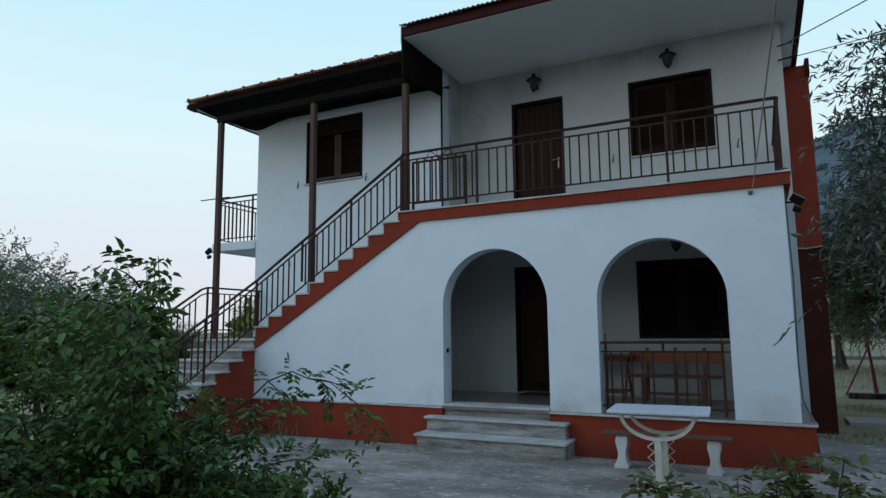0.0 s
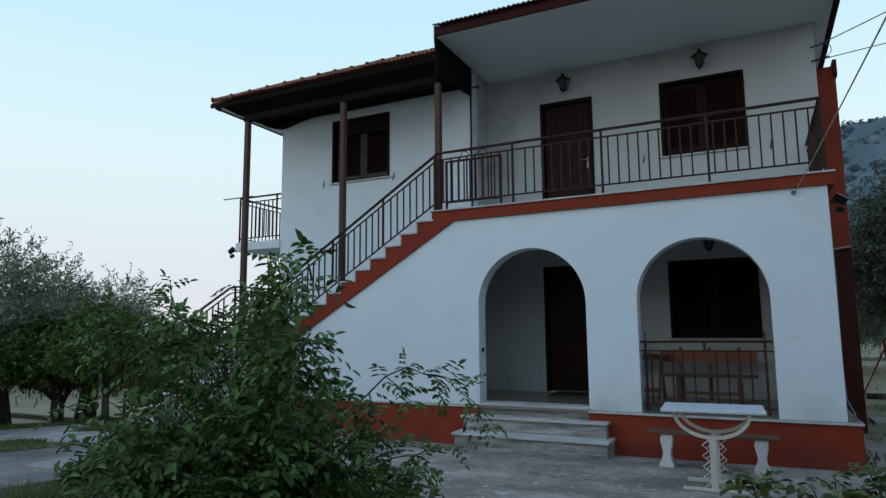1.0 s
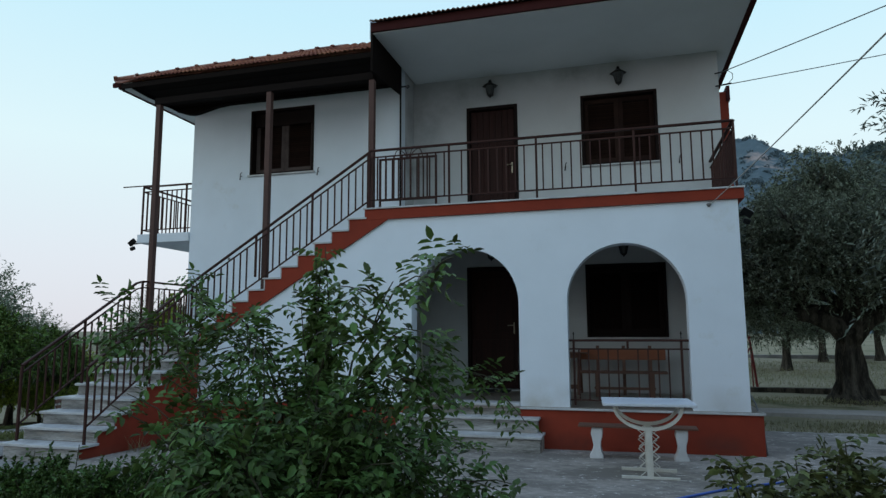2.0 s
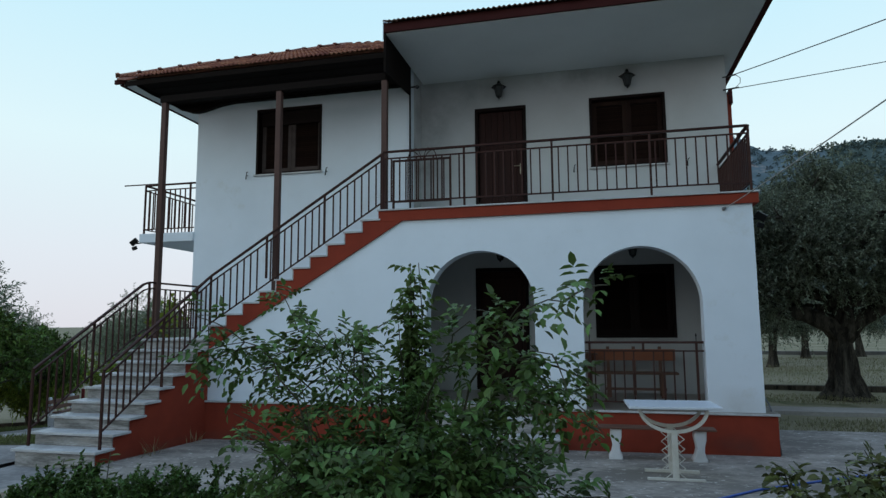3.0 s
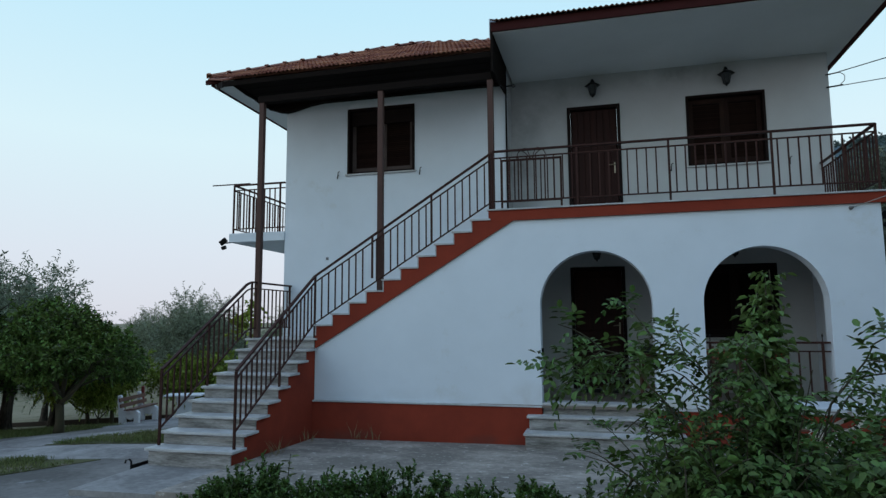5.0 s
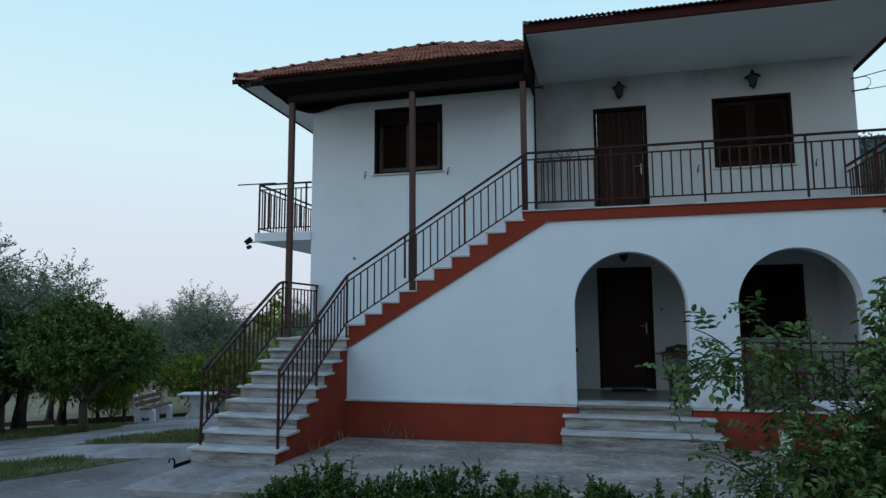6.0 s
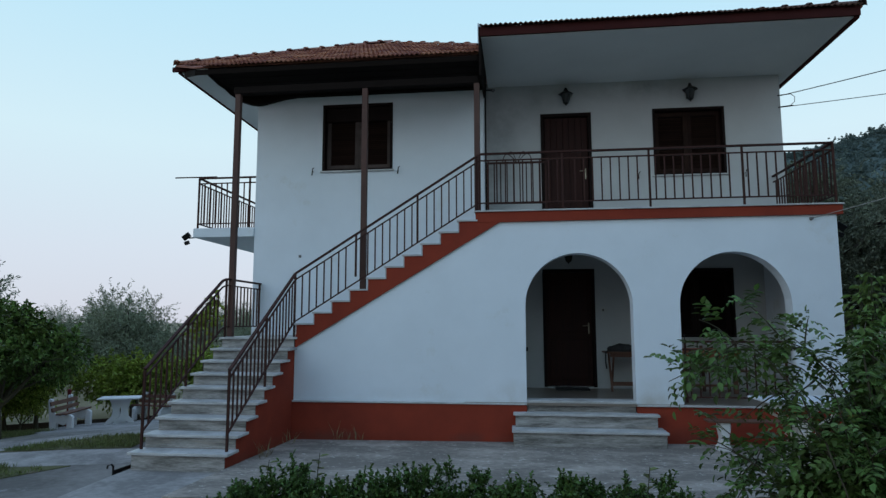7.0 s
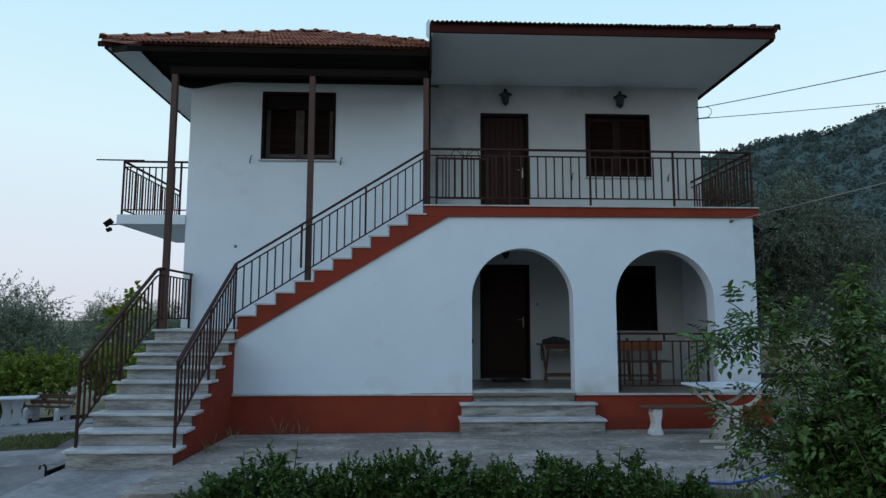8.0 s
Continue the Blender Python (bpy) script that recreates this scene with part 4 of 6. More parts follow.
railing("stair_railing", "brown painted metal railing on the open side of the stairs",
        [((-9.28, 6.27, 1.14), (-9.28, 8.26, 2.37), 0.145, 0.10, 0.76, [(0.0, 0.125), (0.5, LAND - 0.68)]),
         ((-9.28, 8.26, 2.37), (-9.28, 8.40, 2.41), 0.14, 0.10, 0.76, []),
         ((-9.28, 8.40, 2.41), (-9.28, 9.735, 2.41), 0.14, 0.10, 0.76, [(0.0, LAND), (0.97, LAND)])])
side = railing("side_balcony_railing", "brown metal railing round the small side balcony",
               [((-10.54, 9.75, 4.40), (-9.44, 9.75, 4.40), 0.115, 0.10, 0.86, [(0.0, 3.45), (0.9, 3.45)]),
                ((-10.54, 9.75, 4.40), (-10.54, 12.35, 4.40), 0.115, 0.10, 0.86, [(1.0, 3.45)])])
lone("clothes_pole", tube([(-11.02, 9.74, 4.425), (-10.2, 9.755, 4.425)], 0.012, 6), RAIL, "thin metal clothes pole tied to the side balcony", "pole")
railing("porch_railing", "brown metal railing across the porch arch",
        [((-2.275, 8.50, 1.425), (-0.725, 8.50, 1.425), 0.125, 0.115, 0.80, [(0.04, FLOOR0), (0.5, 1.31), (0.94, FLOOR0)])])
for x in (-2.213, -0.818):
    lone("finial", tube([(x, 8.50, 1.44), (x, 8.50, 1.50), (x, 8.50, 1.515), (x, 8.50, 1.545)], [0.006, 0.006, 0.013, 0.004], 8), BLACKIRON, "small dark knob standing on the porch handrail", "knob", "handrail knobs")

# iron gate swung back against the balcony railing
gate = thing("iron_gate", "low brown iron gate with scrolled top, swung open", "gate", (-5.1, 8.52, FLOOR1))
part("gate_frame", bar((-5.08, 8.50, 4.20), (-4.18, 8.52, 4.20), 0.025, 0.03), RAIL, gate)
part("gate_frame", bar((-5.08, 8.50, 3.56), (-4.18, 8.52, 3.56), 0.025, 0.03), RAIL, gate)
for x in (-5.08, -4.18):
    part("stile", box(x - 0.015, x + 0.015, 8.49, 8.525, 3.46, 4.215, 0.003), RAIL, gate)
for i in range(1, 9):
    x = -5.08 + i * 0.1
    part("gate_bar", box(x - 0.009, x + 0.009, 8.498, 8.516, 3.56, 4.20), RAIL, gate)
for sx in (-1, 1):
    pts = [(-4.62 + sx * (0.02 + 0.30 * u * (1.2 - 0.5 * u)), 8.51, 4.21 + 0.13 * math.sin(math.pi * min(1, u * 1.05)) ** 0.8) for u in [i / 14 for i in range(15)]]
    part("scroll", tube(pts, 0.007, 5), RAIL, gate)
    pts = [(-4.62 + sx * (0.01 + 0.13 * u), 8.51, 4.21 + 0.17 * math.sin(math.pi * 0.75 * u)) for u in [i / 10 for i in range(11)]]
    part("scroll", tube(pts, 0.006, 5), RAIL, gate)


# ---- lamps and small wall fittings ----
def lantern(x, y, z, label):
    """A hexagonal wall lantern; z is the foot of its glass."""
    t = thing("wall_lantern", label, "lantern", (x, y, z), "wall lanterns")
    yc = y - 0.15

    def hexa(z0, r0, z1, r1, m, name, cap=True):
        b_ = bmesh.new()
        r_ = [[b_.verts.new((x + r * math.cos(math.pi / 3 * k), yc + r * math.sin(math.pi / 3 * k), zz)) for k in range(6)] for zz, r in ((z0, r0), (z1, r1))]
        for k in range(6):
            b_.faces.new((r_[0][k], r_[0][(k + 1) % 6], r_[1][(k + 1) % 6], r_[1][k]))
        b_.faces.new(r_[0][::-1])
        b_.faces.new(r_[1])
        return part(name, b_, m, t)
    hexa(z + 0.02, 0.045, z + 0.19, 0.095, GLASS, "glass")
    hexa(z - 0.005, 0.03, z + 0.02, 0.052, BLACKIRON, "base")
    hexa(z + 0.19, 0.145, z + 0.25, 0.045, BLACKIRON, "roof")
    hexa(z + 0.25, 0.045, z + 0.31, 0.02, BLACKIRON, "finial")
    hexa(z - 0.035, 0.006, z - 0.005, 0.02, BLACKIRON, "drop")
    for k in range(6):
        a = math.pi / 3 * k
        part("glazing_bar", bar((x + 0.047 * math.cos(a), yc + 0.047 * math.sin(a), z + 0.015), (x + 0.088 * math.cos(a), yc + 0.088 * math.sin(a), z + 0.195), 0.009, 0.009), BLACKIRON, t)
    part("arm", tube([(x, yc, z + 0.29), (x, yc + 0.05, z + 0.33), (x, y - 0.03, z + 0.30), (x, y - 0.015, z + 0.2)], 0.010, 6), BLACKIRON, t)
    part("wall_plate", box(x - 0.035, x + 0.035, y - 0.02, y, z + 0.06, z + 0.26, 0.006), BLACKIRON, t)


lantern(-3.695, RECESS, 5.775, "black iron wall lantern above the balcony door")
lantern(-1.45, RECESS, 5.76, "black iron wall lantern above the balcony window")
lantern(-3.72, RECESS, 2.80, "black iron wall lantern above the entrance door")
lantern(-1.48, RECESS, 2.80, "black iron wall lantern above the porch window")


def flood(x, y, z, sx, label):
    t = thing("flood_lamp", label, "flood lamp", (x, y, z), "flood lamps")
    part("bracket", tube([(x - sx * 0.16, y, z + 0.03), (x, y, z + 0.02)], 0.012, 6), BLACKIRON, t)
    b_ = box(-0.075, 0.075, -0.03, 0.03, -0.05, 0.05, 0.012)
    bmesh.ops.transform(b_, matrix=pose(x + sx * 0.03, y - 0.02, z + 0.05, 20, sx * 35, 0), verts=b_.verts)
    part("head", b_, BLACKIRON, t)
    b_ = box(-0.045, 0.045, -0.03, 0.03, -0.035, 0.035, 0.014)
    bmesh.ops.transform(b_, matrix=pose(x + sx * 0.02, y - 0.01, z - 0.07, 10, sx * 20, 0), verts=b_.verts)
    part("sensor", b_, BLACKIRON, t)


flood(-10.73, 9.78, 3.26, -1, "small black flood lamp under the side balcony")
flood(0.07, 8.62, 3.06, 1, "small black flood lamp on the porch corner")
spot = thing("dome_camera", "small dark round fitting on the recess corner", "fitting", (-5.05, 9.72, 5.83))
part("body", tube([(-5.17, 9.70, 5.85), (-5.07, 9.68, 5.84), (-5.03, 9.67, 5.83)], [0.012, 0.014, 0.035], 10), BLACKIRON, spot)
part("lens", tube([(-5.03, 9.67, 5.83), (-5.0, 9.66, 5.83)], [0.036, 0.02], 10), GLASS, spot)
for x, z, y in ((-8.34, 4.46, WING), (-6.75, 4.44, WING), (-2.40, 4.40, RECESS), (-0.52, 4.39, RECESS)):
    t = thing("shutter_hook", "small black iron shutter hook on the wall", "hook", (x, y, z), "shutter hooks")
    part("stem", tube([(x, y, z), (x, y - 0.05, z), (x + 0.01, y - 0.055, z + 0.05), (x + 0.035, y - 0.055, z + 0.06)], 0.008, 5), BLACKIRON, t)
    part("weight", tube([(x, y - 0.05, z), (x - 0.005, y - 0.05, z - 0.075)], [0.007, 0.013], 5), BLACKIRON, t)
for x, z in ((-3.06, 4.83), (-3.12, 1.95)):
    b = box(x - 0.04, x + 0.04, RECESS - 0.018, RECESS, z - 0.025, z + 0.025, 0.005)
    lone("bell_push", b, PLASTIC, "small pale bell push beside the door", "bell push", "bell pushes")
lone("wall_socket", box(-3.03, -2.99, RECESS - 0.015, RECESS, 4.00, 4.06, 0.004), PLASTIC, "small pale wall socket low on the wall", "socket")
lone("wall_tag", box(-8.575, -8.525, WING - 0.012, WING, 2.88, 2.93, 0.004), CABLE, "small grey fitting on the plaster wall", "fitting")
lone("door_latch", box(A1L - 0.0, A1L + 0.03, 8.50, 8.53, 1.28, 1.34, 0.004), BLACKIRON, "small black latch on the arch jamb", "latch")


def cable(a, b, sag, r, m, label, name="overhead_cable"):
    a, b = Vector(a), Vector(b)
    pts = [a.lerp(b, i / 24) - Vector((0, 0, sag * 4 * (i / 24) * (1 - i / 24))) for i in range(25)]
    return lone(name, tube(pts, r, 6), m, label, "cable", "overhead cables", smooth=True)


cable((0.16, 10.5, 5.80), (6.2, 1.6, 5.15), 0.10, 0.008, CABLE, "dark overhead cable from the house corner")
cable((0.16, 10.5, 5.58), (19.0, 9.3, 7.95), 0.25, 0.007, CABLE, "thin overhead cable from the house corner")
cable((-0.375, 8.40, 3.21), (0.344, -13.9, 3.52), 0.252, 0.0052, CABLEPALE, "pale cable from the porch wall")
lone("cable_anchor", tube([(-0.40, 8.40, 3.20), (-0.385, 8.375, 3.205), (-0.37, 8.35, 3.212)], [0.028, 0.02, 0.008], 8), CABLE, "dark anchor with a smudge where the cable meets the wall", "anchor")
ins = thing("cable_bracket", "small dark bracket where the cables meet the wall", "bracket", (0.16, 10.5, 5.6))
part("bracket_arm", bar((0.10, 10.5, 5.58), (0.34, 10.45, 5.59), 0.02, 0.02), BLACKIRON, ins)
part("bracket_arm", bar((0.10, 10.5, 5.80), (0.30, 10.42, 5.80), 0.016, 0.016), BLACKIRON, ins)
part("loop", tube([(0.3, 10.43, 5.80), (0.36, 10.42, 5.74), (0.36, 10.43, 5.66), (0.30, 10.45, 5.60)], 0.006, 5), CABLE, ins)
lone("corner_cable", tube([(-0.02, 8.75, 3.25), (0.0, 8.74, 2.2), (-0.02, 8.74, 1.2), (0.0, 8.73, 0.75), (0.05, 8.6, 0.62), (0.10, 8.5, 0.35), (0.12, 8.45, 0.0)], 0.01, 6), CABLE,
     "grey cable running down the porch corner", "cable", smooth=True)

# ---- porch and patio furniture ----
bench = thing("porch_bench", "orange-brown wooden bench with a slatted back on the porch", "bench", (-1.55, 9.95, FLOOR0))
part("top_rail", box(-2.22, -0.92, 10.08, 10.12, 1.09, 1.27, 0.008), BENCHWOOD, bench)
for x in (-1.95, -1.55, -1.15):
    part("back_post", bar((x, 10.13, 1.31), (x, 10.02, FLOOR0), 0.05, 0.035, up=(0, 1, 0)), SLATWOOD, bench)
    if x != -1.55:
        part("front_leg", box(x - 0.035, x + 0.035, 9.66, 9.71, FLOOR0, 0.90, 0.004), SLATWOOD, bench)
for y in (9.66, 9.78, 9.90):
    part("seat_slat", box(-2.22, -0.92, y, y + 0.09, 0.90, 0.93, 0.005), SLATWOOD, bench)
part("stretcher", box(-2.0, -1.1, 9.69, 9.71, 0.66, 0.70, 0.004), SLATWOOD, bench)

ft = thing("folding_table", "dark wooden folding table on the porch", "table", (-2.65, 10.1, FLOOR0))
part("tabletop", box(-3.19, -2.11, 9.85, 10.30, 1.185, 1.21, 0.005), SLATWOOD, ft)
part("apron", box(-3.10, -2.20, 9.90, 9.92, 1.12, 1.185, 0.003), SLATWOOD, ft)
for x in (-3.06, -2.24):
    part("leg", bar((x - 0.02, 9.88, FLOOR0), (x - 0.02, 10.26, 1.185), 0.035, 0.022), SLATWOOD, ft)
    part("leg", bar((x + 0.02, 10.26, FLOOR0), (x + 0.02, 9.88, 1.185), 0.035, 0.022), SLATWOOD, ft)
part("stretcher", bar((-3.06, 9.92, 0.66), (-2.24, 9.92, 0.66), 0.022, 0.04), SLATWOOD, ft)
part("stretcher", bar((-3.06, 10.22, 0.66), (-2.24, 10.22, 0.66), 0.022, 0.04), SLATWOOD, ft)
bag = thing("cloth_bag", "crumpled black cloth bag lying on the folding table", "bag", (-2.85, 10.05, 1.21))
b = bmesh.new()
bmesh.ops.create_icosphere(b, subdivisions=3, radius=1.0)
for v in b.verts:
    n_ = noise.noise(v.co * 2.3) * 0.25
    v.co = Vector((-2.87 + v.co.x * (0.25 + n_ * 0.2), 10.05 + v.co.y * 0.15, 1.21 + max(0.0, (v.co.z + 0.25)) * (0.10 + n_ * 0.10)))
part("body", b, BLACKCLOTH, bag, smooth=True)
part("strap", tube([(-3.07, 9.97, 1.24), (-3.13, 9.90, 1.23), (-3.18, 9.84, 1.20), (-3.185, 9.835, 1.05), (-3.17, 9.835, 0.93)], 0.013, 6), BLACKCLOTH, bag)
part("handle", tube([(-2.98, 10.0, 1.27), (-2.9, 9.99, 1.31), (-2.8, 9.99, 1.305), (-2.75, 10.0, 1.26)], 0.012, 6), BLACKCLOTH, bag, "pale cloth handle")
sk = thing("wall_socket", "small white plastic socket on the porch wall", "socket", (-3.095, RECESS, 1.93))
part("plate", box(-3.14, -3.05, RECESS - 0.014, RECESS - 0.001, 1.90, 1.96, 0.003), PLASTIC, sk)
part("rocker", box(-3.125, -3.098, RECESS - 0.020, RECESS - 0.0145, 1.912, 1.948, 0.002), SHUTTER_PALE, sk, "grey rocker switch")
lone("door_mat", box(-4.0, -3.42, 10.12, 10.50, FLOOR0 - 0.017, FLOOR0 + 0.004, 0.004), RUBBER, "flat dark doormat before the entrance door", "doormat")

TX, TY = -1.343, 6.86
TZ = patio_z(TX, TY)
tb = thing("garden_table", "white marble-topped table on curved white iron legs", "table", (TX, TY, TZ))
b = box(-0.47, 0.47, -0.31, 0.31, 0.745, 0.775, 0.008)
bmesh.ops.transform(b, matrix=pose(TX, TY, TZ, 0, 0, 3), verts=b.verts)
part("tabletop", b, TABLETOP, tb, "pale bluish marble top")
for y in (TY - 0.21, TY + 0.21):
    bow = [math.pi + math.pi * i / 22 for i in range(23)]
    outer = [(TX + 0.357 * math.cos(a), TZ + 0.745 + 0.257 * math.sin(a)) for a in bow]
    inner_bow = [(TX + 0.325 * math.cos(a), TZ + 0.745 + 0.224 * math.sin(a)) for a in reversed(bow)]
    part("cradle", panel(outer + inner_bow, [], y - 0.02, y + 0.02), WHITEIRON, tb, "curved white iron cradle")
    part("column", box(TX - 0.032, TX + 0.032, y - 0.016, y + 0.016, TZ, TZ + 0.515, 0.004), WHITEIRON, tb)
    for sx in (-1, 1):
        z = 0.48
        out = True
        x = TX + sx * 0.034
        bends = [(x, y, TZ + z)]
        while z > 0.03:
            x2 = TX + sx * (0.098 if out else 0.038)
            bends.append((x2, y, TZ + z - 0.05))
            z, out = z - 0.05, not out
        part("zigzag", tube(bends, 0.0065, 6), WHITEIRON, tb)
    part("foot", box(TX - 0.29, TX + 0.29, y - 0.02, y + 0.02, TZ - 0.005, TZ + 0.028, 0.004), WHITEIRON, tb)
part("tie_bar", box(TX - 0.014, TX + 0.014, TY - 0.19, TY + 0.19, TZ + 0.43, TZ + 0.46), WHITEIRON, tb)

sbn = thing("stone_bench", "plank bench on two white cast-stone feet by the plinth", "bench", (-1.45, 7.87, 0))
part("plank", box(-2.14, -0.74, 7.74, 7.99, 0.378, 0.402, 0.008), SLATWOOD, sbn, "dark weathered wooden plank")
for x in (-1.925, -0.935):
    # a waisted baluster foot, seen edge on
    prof = [(-0.085, 0.0), (0.085, 0.0), (0.085, 0.035), (0.065, 0.07), (0.05, 0.13), (0.055, 0.20), (0.075, 0.27), (0.08, 0.378), (-0.05, 0.378), (-0.065, 0.30), (-0.05, 0.24), (-0.035, 0.16), (-0.055, 0.08), (-0.085, 0.04)]
    z0 = patio_z(x, 7.87) - 0.01
    b = panel([(x + px, max(pz, z0) if pz else z0) for px, pz in prof], [], 7.77, 7.96)
    bmesh.ops.bevel(b, geom=b.edges[:], offset=0.008, segments=1, affect="EDGES")
    part("foot", b, WHITESTONE, sbn, "white cast-stone foot")

# garden set beside the staircase
YARD = -0.115


def park_bench():
    t = thing("garden_bench", "garden bench with white cast-stone ends and brown slats", "bench", (0, 0, 0), "garden benches")
    prof = [(-0.26, 0), (-0.10, 0), (-0.10, 0.20), (0.06, 0.14), (0.13, 0.2), (0.13, 0), (0.27, 0), (0.27, 0.34), (0.19, 0.40), (-0.10, 0.38), (-0.17, 0.42), (-0.24, 0.78), (-0.33, 0.77)]
    for x in (-0.48, 0.48):
        b_ = panel(prof, [], x - 0.05, x + 0.05, axis="x")
        bmesh.ops.bevel(b_, geom=b_.edges[:], offset=0.012, segments=1, affect="EDGES")
        part("bench_end", b_, WHITESTONE, t, "white cast-stone bench end")
    for y, z in ((-0.02, 0.40), (0.13, 0.41)):
        part("slat", box(-0.66, 0.66, y - 0.055, y + 0.055, z, z + 0.035, 0.005), SLATWOOD, t)
    for y, z in ((-0.165, 0.52), (-0.20, 0.67)):
        b_ = box(-0.66, 0.66, -0.018, 0.018, -0.05, 0.05, 0.005)
        bmesh.ops.transform(b_, matrix=pose(0, y, z, 12, 0, 0), verts=b_.verts)
        part("slat", b_, SLATWOOD, t)
    return t


pb = park_bench()
copy_thing(pb, pose(-15.75, 17.2, land(-15.75, 17.2) + 0.05, 0, 0, 170))
pb.matrix_basis = pose(-15.9, 13.85, land(-15.9, 13.85) + 0.05, 0, 0, -78)
GTZ = land(-15.45, 15.15) + 0.05
gt = thing("garden_table", "white cast-stone garden table beside the benches", "table", (-15.45, 15.15, GTZ))
b = box(-0.52, 0.52, -0.32, 0.32, 0.665, 0.705, 0.012)
bmesh.ops.transform(b, matrix=pose(-15.45, 15.15, GTZ, 0, 0, 20), verts=b.verts)
part("tabletop", b, WHITESTONE, gt)
for dx in (-0.10, 0.10):
    prof = [(-0.26, 0), (-0.13, 0.0), (-0.07, 0.06), (0.07, 0.06), (0.13, 0), (0.26, 0), (0.22, 0.08), (0.11, 0.19), (0.085, 0.36), (0.13, 0.56), (0.18, 0.66), (-0.18, 0.66), (-0.13, 0.56), (-0.085, 0.36), (-0.11, 0.19), (-0.22, 0.08)]
    b = panel(prof, [], -0.05, 0.05)
    bmesh.ops.transform(b, matrix=pose(-15.45 + dx, 15.15 + dx * 0.36, GTZ, 0, 0, 35), verts=b.verts)
    part("pedestal", b, WHITESTONE, gt)

scr = thing("boot_scraper", "dark iron boot scraper at the foot of the stairs", "boot scraper", (-9.42, 6.0, YARD))
part("blade", bar((-9.40, 6.35, YARD + 0.05), (-9.42, 5.95, YARD + 0.05), 0.02, 0.10), BLACKIRON, scr)
part("curl", tube([(-9.42, 5.95, YARD), (-9.42, 5.95, YARD + 0.14), (-9.43, 5.93, YARD + 0.17), (-9.45, 5.89, YARD + 0.165), (-9.45, 5.88, YARD + 0.13)], 0.012, 6), BLACKIRON, scr)
hose_pts = [(-2.75, 4.8), (-2.40, 4.72), (-2.05, 4.90), (-1.63, 5.19), (-1.1, 5.80), (-0.63, 6.31), (0.07, 6.84), (0.9, 7.43), (1.8, 7.95), (2.9, 8.2)]
lone("garden_hose", tube([(x, y, patio_z(x, y) + 0.012) for x, y in hose_pts], 0.012, 8), BLUEHOSE, "blue garden hose lying on the patio", "hose", smooth=True)
sw = thing("red_tripod", "red painted metal tripod standing under the olive trees", "tripod", (2.2, 19.4, -0.15))
part("pole", tube([(2.1, 19.4, -0.2), (1.95, 19.4, 1.35)], 0.035, 8), REDPAINT, sw)
part("brace", tube([(1.4, 19.3, -0.15), (1.95, 19.4, 1.0)], 0.022, 8), REDPAINT, sw)
part("brace", tube([(2.15, 20.3, -0.15), (1.98, 19.42, 1.1)], 0.018, 8), REDPAINT, sw)

pst = thing("red_post", "short brick-red post behind the garden benches", "post", (-18.0, 16.5, land(-18.0, 16.5)))
part("shaft", tube([(-18.0, 16.5, land(-18.0, 16.5) - 0.05), (-18.0, 16.5, -0.28)], 0.05, 10), REDPAINT, pst)
part("cap", tube([(-18.0, 16.5, -0.28), (-18.0, 16.5, -0.255)], [0.058, 0.04], 10), REDPAINT, pst)

# ---- plants ----
def unit(a):
    return a / np.maximum(np.linalg.norm(a, axis=-1, keepdims=True), 1e-9)


def leaf_mesh(name, P, D, N, L, W, material, oval=True, fold=0.18, curl=0.12):
    """Many leaves in one mesh: bases P, directions D, upper sides N, lengths L and widths W."""
    D = unit(D)
    S = unit(np.cross(D, N))
    N = np.cross(S, D)
    L, W = L[:, None], W[:, None]
    if oval:
        pts = [P, P + D * L * 0.30 - S * W * 0.48 + N * W * fold, P + D * L * 0.68 - S * W * 0.40 + N * (W * fold - L * curl * 0.3),
               P + D * L - N * L * curl, P + D * L * 0.68 + S * W * 0.40 + N * (W * fold - L * curl * 0.3), P + D * L * 0.30 + S * W * 0.48 + N * W * fold]
        quads = np.array([[0, 1, 2, 3], [0, 3, 4, 5]])
    else:
        pts = [P, P + D * L * 0.45 - S * W * 0.5 + N * W * fold, P + D * L - N * L * curl, P + D * L * 0.45 + S * W * 0.5 + N * W * fold]
        quads = np.array([[0, 1, 2, 3]])
    k = len(pts)
    n = len(P)
    co = np.stack(pts, axis=1).reshape(-1, 3).astype(np.float32)
    idx = (quads[None, :, :] + (np.arange(n) * k)[:, None, None]).reshape(-1).astype(np.int32)
    me = bpy.data.meshes.new(name)
    me.vertices.add(n * k)
    me.vertices.foreach_set("co", co.ravel())
    me.loops.add(len(idx))
    me.loops.foreach_set("vertex_index", idx)
    me.polygons.add(len(idx) // 4)
    me.polygons.foreach_set("loop_start", np.arange(0, len(idx), 4, dtype=np.int32))
    me.update(calc_edges=True)
    me.validate()
    me.materials.append(material)
    return me


def put_mesh(name, me, parent, label=""):
    me.transform(Matrix.Translation(-BASES.get(root_of(parent).name, Vector((0, 0, 0)))))
    ob = new(name, me)
    ob.parent = parent
    return tagged(ob, label)


